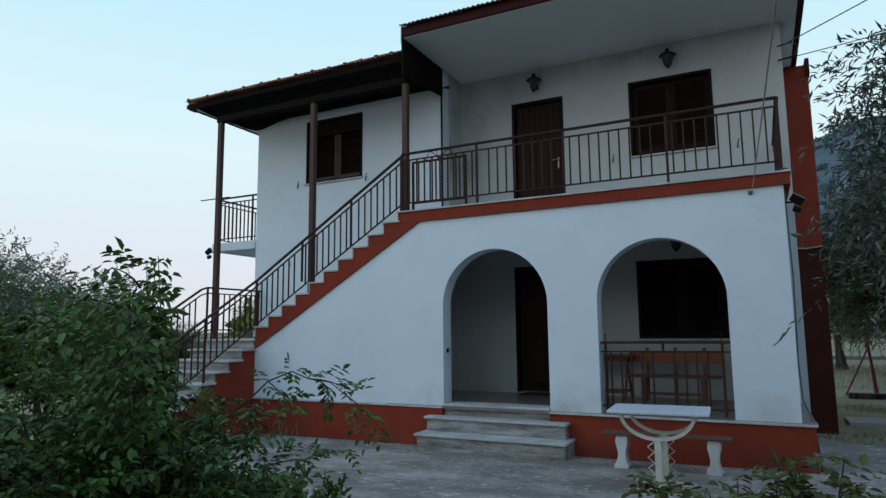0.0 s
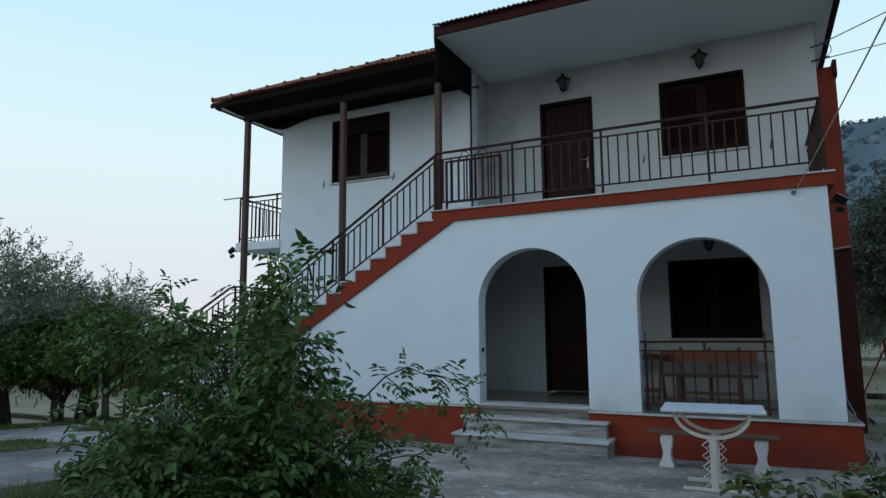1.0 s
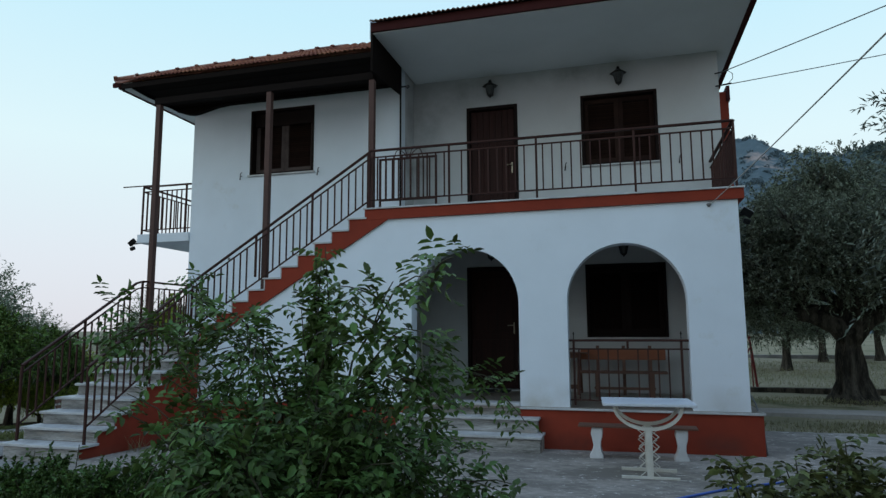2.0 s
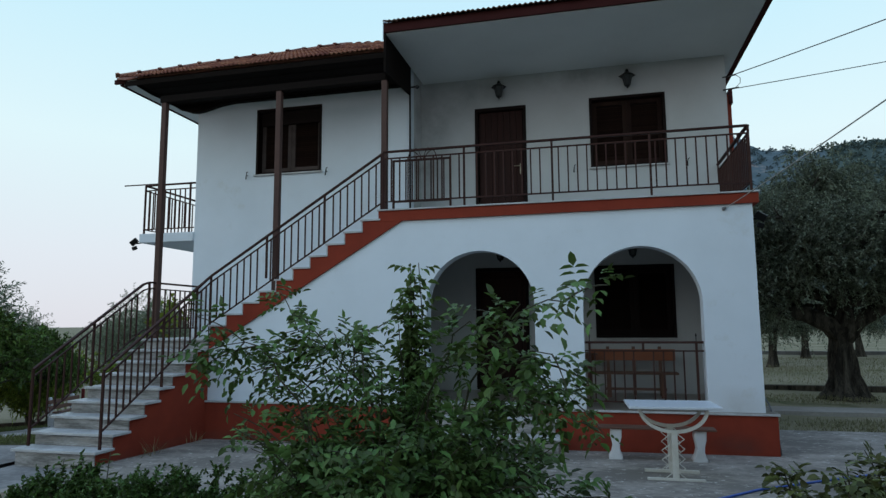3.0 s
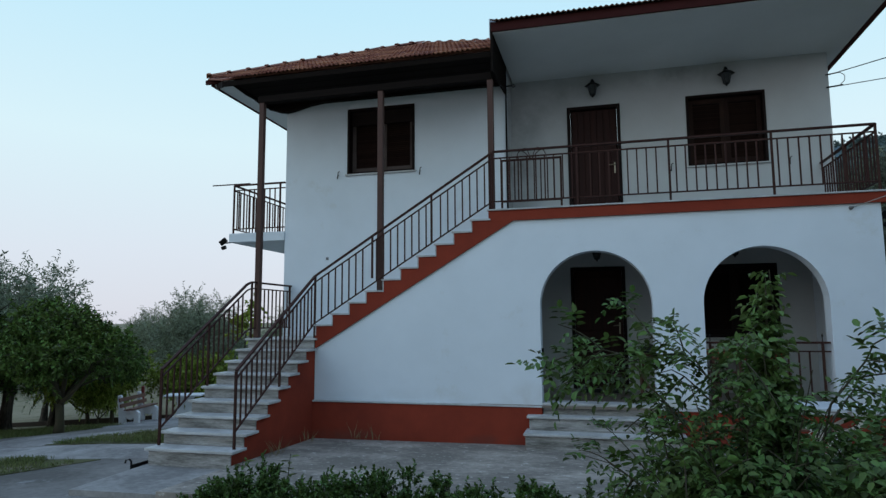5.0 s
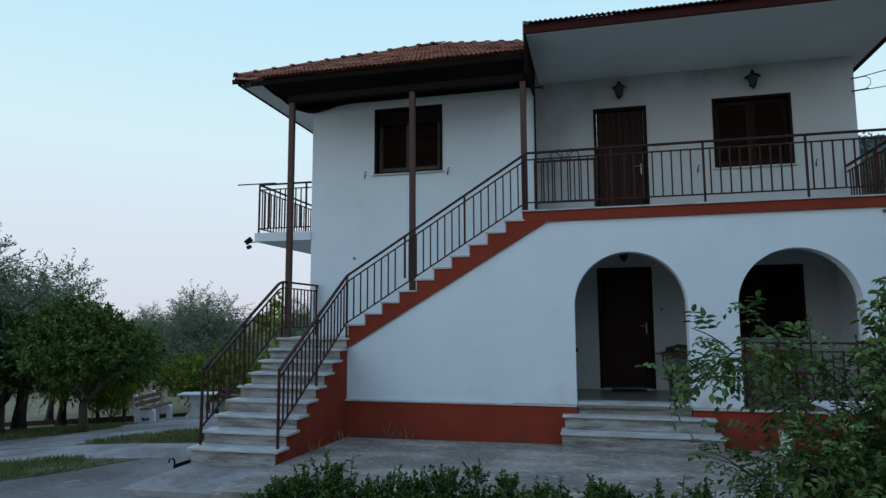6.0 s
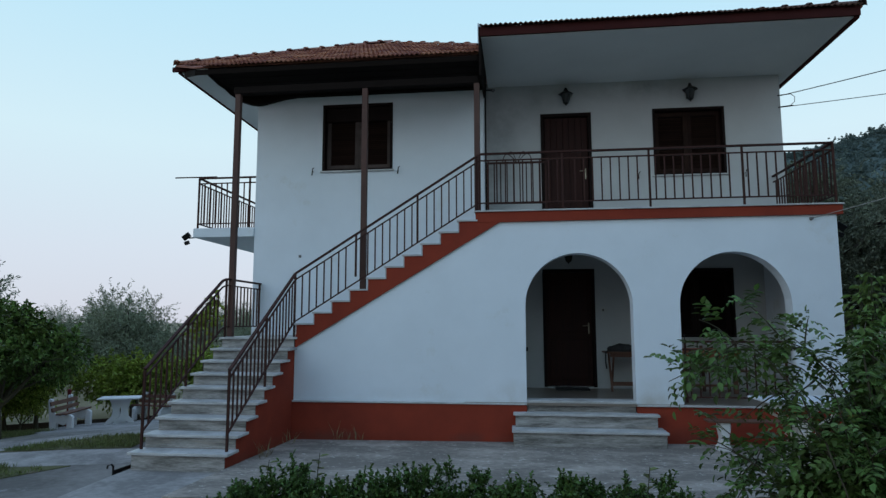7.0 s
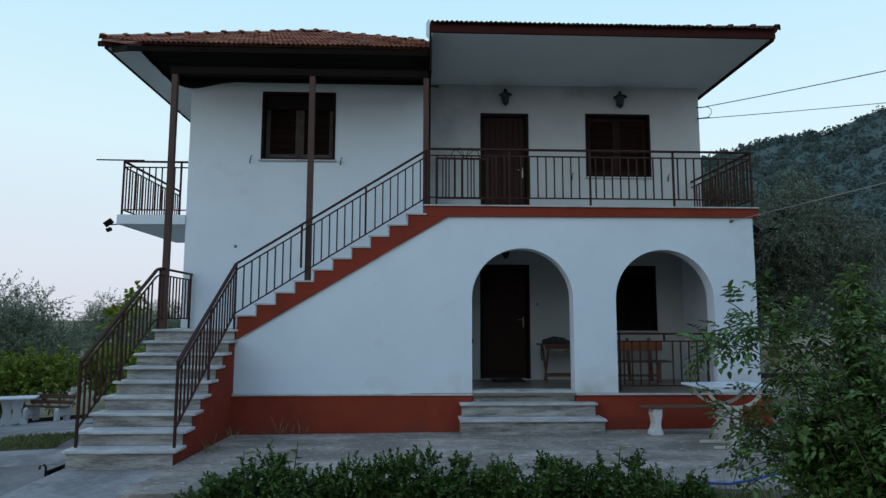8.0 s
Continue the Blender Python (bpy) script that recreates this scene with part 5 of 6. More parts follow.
def crown_leaves(rng, lobes, twigs, per, tl, ll, lw, droop=0.3, up=0.3, inner=0.45, spread=0.9):
    """Twigs spread through lobes (x, y, z, rx, ry, rz), each with leaves along it."""
    lob = np.array(lobes, float)
    w = (lob[:, 3] * lob[:, 4] * lob[:, 5]) ** (2 / 3)
    pick = rng.choice(len(lob), twigs, p=w / w.sum())
    u = unit(rng.normal(size=(twigs, 3)))
    fr = inner + (1 - inner) * rng.random(twigs) ** 0.6
    bumpy = 0.80 + 0.36 * np.sin(u[:, 0] * 7 + pick) * np.sin(u[:, 1] * 6 + pick * 2) + 0.12 * rng.normal(size=twigs)
    start = lob[pick, :3] + u * lob[pick, 3:] * (fr * bumpy)[:, None]
    d = unit(u * 0.9 + rng.normal(size=(twigs, 3)) * 0.55 + np.array([0, 0, up]))
    s = (np.arange(per) + 0.5) / per
    length = tl * rng.uniform(0.55, 1.35, twigs)
    pos = start[:, None, :] + d[:, None, :] * (s[None, :, None] * length[:, None, None])
    pos[:, :, 2] -= droop * (s[None, :] ** 2) * length[:, None]
    dd = np.repeat(d[:, None, :], per, 1)
    dd[:, :, 2] -= droop * s[None, :] * 1.2
    side = unit(rng.normal(size=(twigs, per, 3)))
    D = unit(dd * 0.8 + side * spread)
    N = unit(rng.normal(size=(twigs, per, 3)) * 0.6 + np.array([0, 0, 1.0]))
    n = twigs * per
    return pos.reshape(n, 3), D.reshape(n, 3), N.reshape(n, 3), ll * rng.uniform(0.65, 1.2, n), lw * rng.uniform(0.7, 1.2, n)


def limbs(bm_, rng, base, forks, r0, seg=10, rough=0.0):
    """Limbs from a fork point to the middle of each lobe, with thinner boughs on."""
    for f in forks:
        a, b_ = Vector(base), Vector(f[:3])
        mid = a.lerp(b_, 0.5) + Vector(rng.normal(size=3)) * 0.12 * (b_ - a).length
        pts = [a.lerp(mid, t_ / 4).lerp(mid.lerp(b_, t_ / 4), t_ / 4) for t_ in range(5)]
        tube(pts, [r0 * (1 - 0.17 * i) for i in range(5)], seg, bm_, rough)
        for _ in range(5):
            u = Vector(rng.normal(size=3)).normalized()
            e = b_ + Vector((u.x * f[3], u.y * f[4], u.z * f[5])) * 0.8
            q = pts[int(rng.integers(2, 5))]
            m_ = q.lerp(e, 0.5) + Vector(rng.normal(size=3)) * 0.08
            tube([q, m_, e], [r0 * 0.42, r0 * 0.25, r0 * 0.08], 6, bm_)


def make_tree(name, label, category, base, seed, trunk_pts, trunk_r, lobes, twigs, per, tl, ll, lw, leaf, bark=BARK, droop=0.3, oval=False, rough=0.0, group="", fork_r=None, inner=0.45, boughs=(), clumps=0):
    rng = np.random.default_rng(seed)
    t = thing(name, label, category, base, group)
    o = Vector(base)
    b_ = bmesh.new()
    tp, tr = [o + Vector(p) for p in trunk_pts], list(trunk_r)
    if rough:
        fine_p, fine_r = [], []
        for i in range(len(tp) - 1):
            for k in range(4):
                fine_p.append(tp[i].lerp(tp[i + 1], k / 4))
                fine_r.append(tr[i] + (tr[i + 1] - tr[i]) * k / 4)
        tp, tr = fine_p + [tp[-1]], fine_r + [tr[-1]]
    tube(tp, tr, 44 if rough else 9, b_, rough)
    lobes_w = [(l_[0] + o.x, l_[1] + o.y, l_[2] + o.z, *l_[3:]) for l_ in lobes]
    limbs(b_, rng, o + Vector(trunk_pts[-1]), lobes_w, fork_r or trunk_r[-1] * 0.6, 8, rough * 0.5)
    for pts, r0, r1 in boughs:
        k = len(pts)
        tube([o + Vector(p) for p in pts], [r0 + (r1 - r0) * i / (k - 1) for i in range(k)], 14, b_, rough * 0.6)
    part("trunk", b_, bark, t, smooth=True)
    if clumps:
        small = []
        for l_ in lobes_w:
            for _ in range(clumps):
                u = unit(rng.normal(size=3)) * rng.uniform(0.35, 0.95)
                k = rng.uniform(0.24, 0.42)
                small.append((l_[0] + u[0] * l_[3], l_[1] + u[1] * l_[4], l_[2] + u[2] * l_[5], l_[3] * k, l_[4] * k, l_[5] * k))
        lobes_w = small
    me = leaf_mesh("crown", *crown_leaves(rng, lobes_w, twigs, per, tl, ll, lw, droop, inner=inner), leaf, oval)
    put_mesh("crown", me, t)
    return t


# the old olive behind the house corner
make_tree("olive_tree", "old olive tree with a thick grooved trunk and grey-green crown", "tree", (3.78, 17.1, -0.12), 11,
                      [(0.0, 0, -0.1), (0.0, 0, 0.12), (-0.02, 0, 0.5), (-0.05, 0, 1.0), (-0.02, 0.05, 1.5), (0.1, 0.05, 1.9), (0.15, 0.1, 2.15)],
                      [0.60, 0.41, 0.29, 0.24, 0.235, 0.25, 0.18],
                      [(-2.3, 0.2, 3.3, 1.5, 1.6, 1.3), (-1.2, -0.6, 4.4, 1.7, 1.6, 1.2), (0.6, 0.3, 4.9, 1.9, 1.8, 1.3), (2.3, 0.2, 4.8, 1.9, 1.8, 1.6), (2.6, -0.8, 3.4, 1.5, 1.6, 1.2),
                       (0.3, -1.5, 4.1, 1.6, 1.2, 1.1), (-0.4, 1.8, 4.3, 1.8, 1.4, 1.5), (3.6, 0.8, 4.3, 1.6, 1.6, 1.5), (-0.5, 0.2, 5.2, 1.0, 1.0, 0.9), (-1.9, 1.0, 2.5, 1.1, 1.1, 0.7), (-2.1, -0.9, 2.35, 0.9, 0.9, 0.7), (1.2, -1.2, 3.0, 1.2, 1.0, 0.8), (-0.9, -1.2, 3.2, 1.1, 0.9, 0.8)],
                      11000, 20, 0.5, 0.095, 0.033, LEAF_OLIVE, droop=0.5, rough=0.34, group="olive trees", fork_r=0.13, inner=0.2, clumps=22,
                      boughs=[([(0.05, 0, 1.35), (-0.25, 0, 1.75), (-0.8, -0.05, 2.0), (-1.4, 0, 2.08), (-1.9, 0, 2.35), (-2.2, 0.1, 2.9), (-2.3, 0.1, 3.4)], 0.26, 0.08),
                              ([(0.0, 0, 1.4), (0.4, 0, 1.85), (1.0, 0.1, 2.15), (1.7, 0.1, 2.2), (2.3, 0.0, 2.5), (2.7, -0.1, 3.2)], 0.25, 0.08),
                              ([(-0.9, 0, 2.0), (-1.0, 0.1, 2.6), (-1.2, 0.2, 3.4)], 0.12, 0.05), ([(0.1, 0.1, 1.9), (0.0, 0.1, 2.6), (0.2, 0.2, 3.8)], 0.19, 0.07)])
orchard_olive = make_tree("olive_tree", "olive tree standing in the dry orchard grass", "tree", (4.9, 28.5, -0.15), 12,
                          [(0, 0, -0.1), (0.02, 0, 0.25), (0.05, 0.03, 0.8), (0.1, 0.05, 1.4)], [0.27, 0.18, 0.14, 0.13],
                          [(-1.2, 0, 2.2, 1.2, 1.2, 0.9), (0.2, 0.3, 3.4, 1.4, 1.4, 1.0), (1.3, -0.2, 2.3, 1.3, 1.2, 1.0), (0.1, -1.0, 1.9, 1.2, 1.0, 0.8), (0.2, 1.1, 2.4, 1.2, 1.0, 0.9), (-0.8, -0.7, 1.7, 1.0, 0.9, 0.6), (1.1, -0.6, 1.6, 0.9, 0.9, 0.6)],
                          1050, 17, 0.62, 0.132, 0.039, LEAF_OLIVE, droop=0.25, rough=0.2, group="olive trees", inner=0.3, clumps=14)
ot = random.Random(8)
for x, y, s_ in ((2.4, 31.0, 1.0), (12.5, 30.0, 1.15), (16.0, 23.5, 1.2), (10.8, 21.5, 1.1), (8.3, 36.0, 1.05), (-1.5, 37.5, 1.1), (11.5, 38.0, 1.1), (20.0, 33.0, 1.2), (22.0, 25.0, 1.2), (17.5, 38.5, 1.1)):
    copy_thing(orchard_olive, pose(x, y, land(x, y) - 0.02, 0, 0, ot.uniform(0, 360)) @ Matrix.Diagonal((s_, s_, s_ * ot.uniform(0.92, 1.06), 1)))

# unseen olives before the house, behind the camera's way, added to block low light
for x, y, s_ in ((7.5, 1.0, 1.3), (5.2, -4.6, 1.3), (10.8, 5.2, 1.35), (0.8, -8.2, 1.35), (9.6, -4.0, 1.35), (5.0, -10.5, 1.4), (-4.2, -9.4, 1.3), (-9.5, -10.8, 1.3), (13.5, 0.2, 1.4), (-15.0, -9.5, 1.25), (12.0, 10.4, 1.25)):
    copy_thing(orchard_olive, pose(x, y, land(x, y) - 0.02, 0, 0, ot.uniform(0, 360)) @ Matrix.Diagonal((s_, s_, s_ * ot.uniform(0.95, 1.1), 1)))

# olives beyond the yard, with haze and brighter light put into their leaf colour
pale_olive = make_tree("olive_tree", "feathery olive tree beyond the yard, haze put into its pale leaf colour", "tree", (-16.6, 31.0, land(-16.6, 31.0)), 14,
                       [(0, 0, -0.1), (0.02, 0, 0.25), (0.05, 0.03, 0.8), (0.1, 0.05, 1.3)], [0.22, 0.15, 0.12, 0.11],
                       [(-1.2, 0, 2.4, 1.2, 1.2, 0.9), (0.2, 0.3, 3.3, 1.3, 1.3, 1.1), (1.3, -0.2, 2.6, 1.3, 1.2, 1.0), (0.1, -1.0, 2.2, 1.1, 1.0, 0.8), (0.2, 1.1, 2.6, 1.2, 1.0, 0.9)],
                       1050, 17, 0.70, 0.132, 0.039, LEAF_OLIVE_PALE, droop=0.15, rough=0.2, group="olive trees", inner=0.3, clumps=14)
for x, y, s_ in ((-18.9, 12.5, 1.0), (-18.5, 20.6, 1.0), (-14.3, 22.0, 0.82), (-22.0, 17.0, 0.86), (-21.5, 24.5, 1.02), (-17.0, 27.5, 1.0), (-11.5, 28.5, 0.8), (-24.0, 12.0, 1.0), (-25.5, 20.0, 0.8),
                 (-22.0, 6.5, 1.05), (-26.0, 30.0, 0.9), (-19.0, 34.0, 0.9), (-30.0, 10.0, 1.1), (-13.0, 36.0, 0.8), (-45, 28, 1.25), (-39, 34, 1.1), (-33, 40, 1.2), (-27, 44, 1.2), (-50, 20, 1.4),
                 (-21, 47, 1.25), (-46, 13, 1.3), (-36, 26, 0.95), (-30, 33, 1.0), (-15, 50, 1.0), (-52, 34, 1.4), (-41, 44, 1.15), (-28, 54, 1.2), (-18.0, 9.5, 1.12), (-20.2, 10.6, 1.15), (-21.0, 13.6, 1.1)):
    copy_thing(pale_olive, pose(x, y, land(x, y) - 0.02, 0, 0, ot.uniform(0, 360)) @ Matrix.Diagonal((s_ * 1.05, s_ * 1.05, s_ * ot.uniform(0.92, 1.06), 1)))

# olive whose branches reach in over the planting bed
make_tree("olive_tree", "young olive tree with long grey-green sprays", "tree", (1.95, 4.0, -0.06), 21,
          [(0, 0, -0.05), (0.02, 0, 0.4), (-0.05, 0, 1.0), (-0.12, 0, 1.5)], [0.10, 0.08, 0.07, 0.065],
          [(-1.50, -0.1, 2.55, 0.40, 0.5, 0.75), (-1.46, 0.1, 2.75, 0.36, 0.4, 0.6), (-1.2, 0.1, 2.3, 0.5, 0.5, 0.7), (-1.1, 0.0, 2.9, 0.5, 0.5, 0.7), (-0.9, 0.2, 2.6, 0.75, 0.7, 0.95), (0.3, 0.3, 2.7, 0.9, 0.9, 0.9), (-1.42, -0.1, 2.0, 0.40, 0.45, 0.45), (-1.5, -0.2, 2.95, 0.32, 0.35, 0.40),
           # unseen lobes, added to shade the right end of the front
           (1.2, 0.3, 3.2, 1.2, 1.2, 1.1), (0.6, -0.4, 3.9, 1.2, 1.2, 1.0), (2.2, 0.3, 2.8, 1.2, 1.3, 1.1), (2.3, 0.6, 4.2, 1.4, 1.5, 1.2), (3.4, 0.2, 3.4, 1.3, 1.3, 1.2), (3.4, 1.6, 4.0, 1.5, 1.5, 1.4), (4.6, 1.0, 4.6, 1.5, 1.5, 1.4), (3.2, 2.2, 2.6, 1.2, 1.3, 1.0), (3.6, -1.2, 4.4, 1.5, 1.4, 1.3), (1.5, -1.4, 4.0, 1.2, 1.2, 1.2), (2.7, -1.8, 3.3, 1.3, 1.2, 1.2), (2.2, -0.8, 5.4, 1.5, 1.4, 1.0)],
          14000, 18, 0.36, 0.058, 0.0150, LEAF_NEAR_OLIVE, bark=TWIG, droop=0.55, oval=False, group="olive trees", inner=0.25)

# citrus trees beside the yard
citrus = make_tree("orange_tree", "dense dark green orange tree with a short trunk", "tree", (-14.15, 9.5, land(-14.15, 9.5)), 31,
                   [(0, 0, -0.05), (0.02, 0.0, 0.25), (0.0, 0, 0.62)], [0.12, 0.085, 0.075],
                   [(-0.35, 0, 1.80, 1.0, 1.0, 0.66), (-1.15, 0.1, 1.62, 0.8, 0.9, 0.54), (0.80, 0.1, 1.50, 0.70, 0.85, 0.46), (0.1, -0.7, 1.52, 0.9, 0.75, 0.44), (-0.60, 0.2, 2.32, 0.55, 0.65, 0.38), (0.28, 0.1, 2.08, 0.48, 0.6, 0.38), (0.1, 0.9, 1.66, 0.85, 0.7, 0.46)],
                   1350, 14, 0.26, 0.095, 0.046, LEAF_CITRUS, bark=TWIG, droop=0.25, oval=True, group="orange trees", fork_r=0.055, inner=0.4, clumps=20)
copy_thing(citrus, pose(-19.0, 8.0, land(-19.0, 8.0), 0, 0, 40) @ Matrix.Diagonal((1.05, 1.05, 0.95, 1)))
copy_thing(citrus, pose(-18.6, 11.4, land(-18.6, 11.4), 0, 0, 190) @ Matrix.Diagonal((1.0, 1.0, 0.9, 1)))
copy_thing(citrus, pose(-17.9, 15.1, land(-17.9, 15.1), 0, 0, 85) @ Matrix.Diagonal((0.64, 0.64, 1.1, 1)))
copy_thing(citrus, pose(-16.6, 9.9, land(-16.6, 9.9), 0, 0, 130) @ Matrix.Diagonal((1.0, 1.0, 1.02, 1)))
copy_thing(citrus, pose(-16.4, 7.0, land(-16.4, 7.0), 0, 0, 250) @ Matrix.Diagonal((0.95, 0.95, 0.95, 1)))
lemon = make_tree("lemon_tree", "bright yellow-green lemon tree, low and spreading", "tree", (-17.3, 18.2, land(-17.3, 18.2)), 41,
                  [(0, 0, -0.05), (0.02, 0, 0.15), (0.0, 0, 0.3)], [0.09, 0.07, 0.06],
                  [(0, 0, 1.45, 1.2, 1.1, 0.75), (-1.0, 0.1, 1.4, 1.0, 0.9, 0.62), (1.05, 0.0, 1.5, 1.0, 0.9, 0.66), (0.2, -0.5, 1.1, 1.0, 0.8, 0.45)],
                  900, 14, 0.30, 0.115, 0.055, LEAF_LEMON, bark=TWIG, droop=0.3, oval=True, group="lemon trees", fork_r=0.035, inner=0.35)
copy_thing(lemon, pose(-14.6, 18.9, land(-14.6, 18.9), 0, 0, 140) @ Matrix.Diagonal((1.0, 1.0, 1.0, 1)))
copy_thing(lemon, pose(-20.0, 16.4, land(-20, 16.4), 0, 0, 60) @ Matrix.Diagonal((0.95, 0.95, 1.15, 1)))
copy_thing(lemon, pose(-18.1, 14.8, land(-18.1, 14.8), 0, 0, 200) @ Matrix.Diagonal((0.42, 0.42, 0.6, 1)))
make_tree("fig_sapling", "thin sapling with broad pale green leaves behind the stairs", "sapling", (-10.90, 10.9, -0.12), 45,
          [(0, 0, -0.05), (0.02, 0, 0.6), (-0.03, 0, 1.3), (0.0, 0, 1.8)], [0.03, 0.025, 0.02, 0.012],
          [(0, 0, 2.05, 0.22, 0.22, 0.30), (-0.15, 0, 1.75, 0.25, 0.25, 0.22), (0.15, 0.1, 2.3, 0.16, 0.16, 0.2)], 34, 7, 0.22, 0.13, 0.085, LEAF_LEMON, bark=TWIG, droop=0.4, oval=True, fork_r=0.008)


# ---- the rose bush by the camera's way ----
def cane_points(base, lean, length, n, arch, rng):
    """An arching cane: rises from base, leaning out along lean, and bows over."""
    pts, d = [Vector(base)], Vector((lean.x * 0.35, lean.y * 0.35, 1.0)).normalized()
    for i in range(n):
        s_ = (i + 1) / n
        d = (d + Vector((lean.x, lean.y, -1.1)) * arch * s_ / n * 3.2 + Vector(rng.normal(size=3)) * 0.05).normalized()
        pts.append(pts[-1] + d * length / n)
    return pts


def pinnate(rng, nodes, dirs, pairs, ll, lw):
    """Leaves of paired leaflets on a stalk, at nodes of the canes."""
    P, D, N, L, W = [], [], [], [], []
    for p, d in zip(nodes, dirs):
        side = Vector(rng.normal(size=3))
        axis = (d * 0.35 + (side - d * side.dot(d)).normalized() * 0.9 + Vector((0, 0, 0.15))).normalized()
        nrm = (Vector((0, 0, 1)) + Vector(rng.normal(size=3)) * 0.35).normalized()
        s_ = axis.cross(nrm).normalized()
        k = rng.uniform(0.75, 1.2)
        for j in range(pairs):
            q = p + axis * ll * k * (0.7 + 0.75 * j) - Vector((0, 0, 0.12 * ll * j * j))
            for sg in (-1, 1):
                P.append(q)
                D.append(s_ * sg + axis * 0.45 - Vector((0, 0, 0.35)))
                N.append(nrm)
                L.append(ll * k * rng.uniform(0.8, 1.15))
                W.append(lw * k * rng.uniform(0.85, 1.15))
        P.append(p + axis * ll * k * (0.7 + 0.75 * pairs) * 0.95 - Vector((0, 0, 0.12 * ll * pairs ** 2)))
        D.append(axis - Vector((0, 0, 0.4)))
        N.append(nrm)
        L.append(ll * k * 1.15)
        W.append(lw * k * 1.1)
    return [np.array(a, float) for a in (P, D, N, L, W)]


def rose_bush(name, label, base, seed, canes, reach, height, ll, lw, pairs, leaf, stretch_x=1.0, tall=None, shoots=3, nodes=22, group="", arch=(0.5, 1.0), first=0.22, arms=(), fat=1.0):
    rng = np.random.default_rng(seed)
    t = thing(name, label, "bush", base, group)
    stems, at, dr = bmesh.new(), [], []
    for c in range(canes):
        a = 2 * math.pi * (c + rng.uniform(0, 1)) / canes
        k = reach * rng.uniform(0.12, 1.0)
        lean = Vector((math.cos(a) * stretch_x, math.sin(a), 0)) * k
        ln = height * (rng.uniform(0.72, 1.0) if k > 0.62 * reach else rng.uniform(0.60, 0.85))
        foot = Vector(base) + Vector((math.cos(a) * rng.uniform(0.02, 0.22), math.sin(a) * rng.uniform(0.02, 0.22), 0))
        pts = cane_points(foot, lean, ln, 12, rng.uniform(*arch), rng)
        tube(pts, [(0.009 - 0.0006 * i) * fat for i in range(13)], 5, stems)
        for i in range(nodes):
            s_ = first + (1 - first) * (i + rng.uniform(0, 1)) / nodes
            f = min(11.99, s_ * 12)
            p = pts[int(f)].lerp(pts[int(f) + 1], f - int(f))
            at.append(p)
            dr.append((pts[int(f) + 1] - pts[int(f)]).normalized())
        for _ in range(shoots):
            f = rng.uniform(3, 11)
            q = pts[int(f)]
            d = (Vector(rng.normal(size=3)) + Vector((lean.x, lean.y, 0)).normalized() * 0.6 + Vector((0, 0, 0.45))).normalized()
            sp = [q]
            l2 = rng.uniform(0.18, 0.5) * height * 0.45
            for i in range(5):
                d = (d + Vector((0, 0, -0.10)) + Vector(rng.normal(size=3)) * 0.08).normalized()
                sp.append(sp[-1] + d * l2 / 5)
            tube(sp, [0.004, 0.0037, 0.0033, 0.003, 0.0025, 0.002], 4, stems)
            for i in range(9):
                f2 = min(4.99, (i + rng.uniform(0, 1)) / 9 * 5)
                at.append(sp[int(f2)].lerp(sp[int(f2) + 1], f2 - int(f2)))
                dr.append(d)
    for tx, ty, tz, rise in arms:
        a, e = Vector(base) + Vector((rng.normal() * 0.1, rng.normal() * 0.1, 0)), Vector((tx, ty, tz))
        mid = a.lerp(e, 0.42)
        mid.z = tz + rise
        pts = [a.lerp(mid, i / 12).lerp(mid.lerp(e, i / 12), i / 12) + Vector(rng.normal(size=3)) * 0.012 for i in range(13)]
        tube(pts, [0.008 - 0.0005 * i for i in range(13)], 5, stems)
        sprays = [(pts, 20, 0.35)]
        for _ in range(5):
            q = pts[int(rng.integers(5, 13))]
            d = (Vector((e.x - a.x, e.y - a.y, 0)) * 0.8 + Vector(rng.normal(size=3)) * 0.5 + Vector((0, 0, 0.1))).normalized()
            sp = [q]
            for i in range(4):
                d = (d + Vector((0, 0, -0.13))).normalized()
                sp.append(sp[-1] + d * float(rng.uniform(0.04, 0.08)))
            tube(sp, [0.004, 0.0035, 0.003, 0.0025, 0.002], 4, stems)
            sprays.append((sp, 8, 0.1))
        for pp, cnt, s0 in sprays:
            for i in range(cnt):
                f = min(len(pp) - 1.01, (s0 + (1 - s0) * (i + rng.uniform(0, 1)) / cnt) * (len(pp) - 1))
                at.append(pp[int(f)].lerp(pp[int(f) + 1], f - int(f)))
                dr.append((pp[int(f) + 1] - pp[int(f)]).normalized())
    part("cane_tangle", stems, TWIG, t)
    put_mesh("foliage", leaf_mesh("foliage", *pinnate(rng, at, dr, pairs, ll, lw), leaf, True, 0.16, 0.15), t)
    if tall:
        st, at, dr = bmesh.new(), [], []
        for c in range(tall):
            foot = Vector(base) + Vector((rng.normal() * 0.07 + 0.02, rng.normal() * 0.07 + 0.20, 0.40))
            rise = 0.85 + 0.80 * (c / tall) ** 0.7
            wide = 0.09 * (1.66 - rise) + 0.012
            top = Vector(base) + Vector((0.02 + rng.normal() * wide, 0.21 + rng.normal() * wide, 0.40 + rise))
            tube([foot, foot.lerp(top, 0.5) + Vector((rng.normal() * 0.03, rng.normal() * 0.03, 0)), top], [0.006, 0.005, 0.002], 5, st)
            for i in range(24):
                s_ = 0.42 + 0.58 * (i + rng.uniform(0, 1)) / 24
                at.append(foot.lerp(top, s_))
                dr.append((top - foot).normalized())
        part("young_cane_tangle", st, TWIG, t)
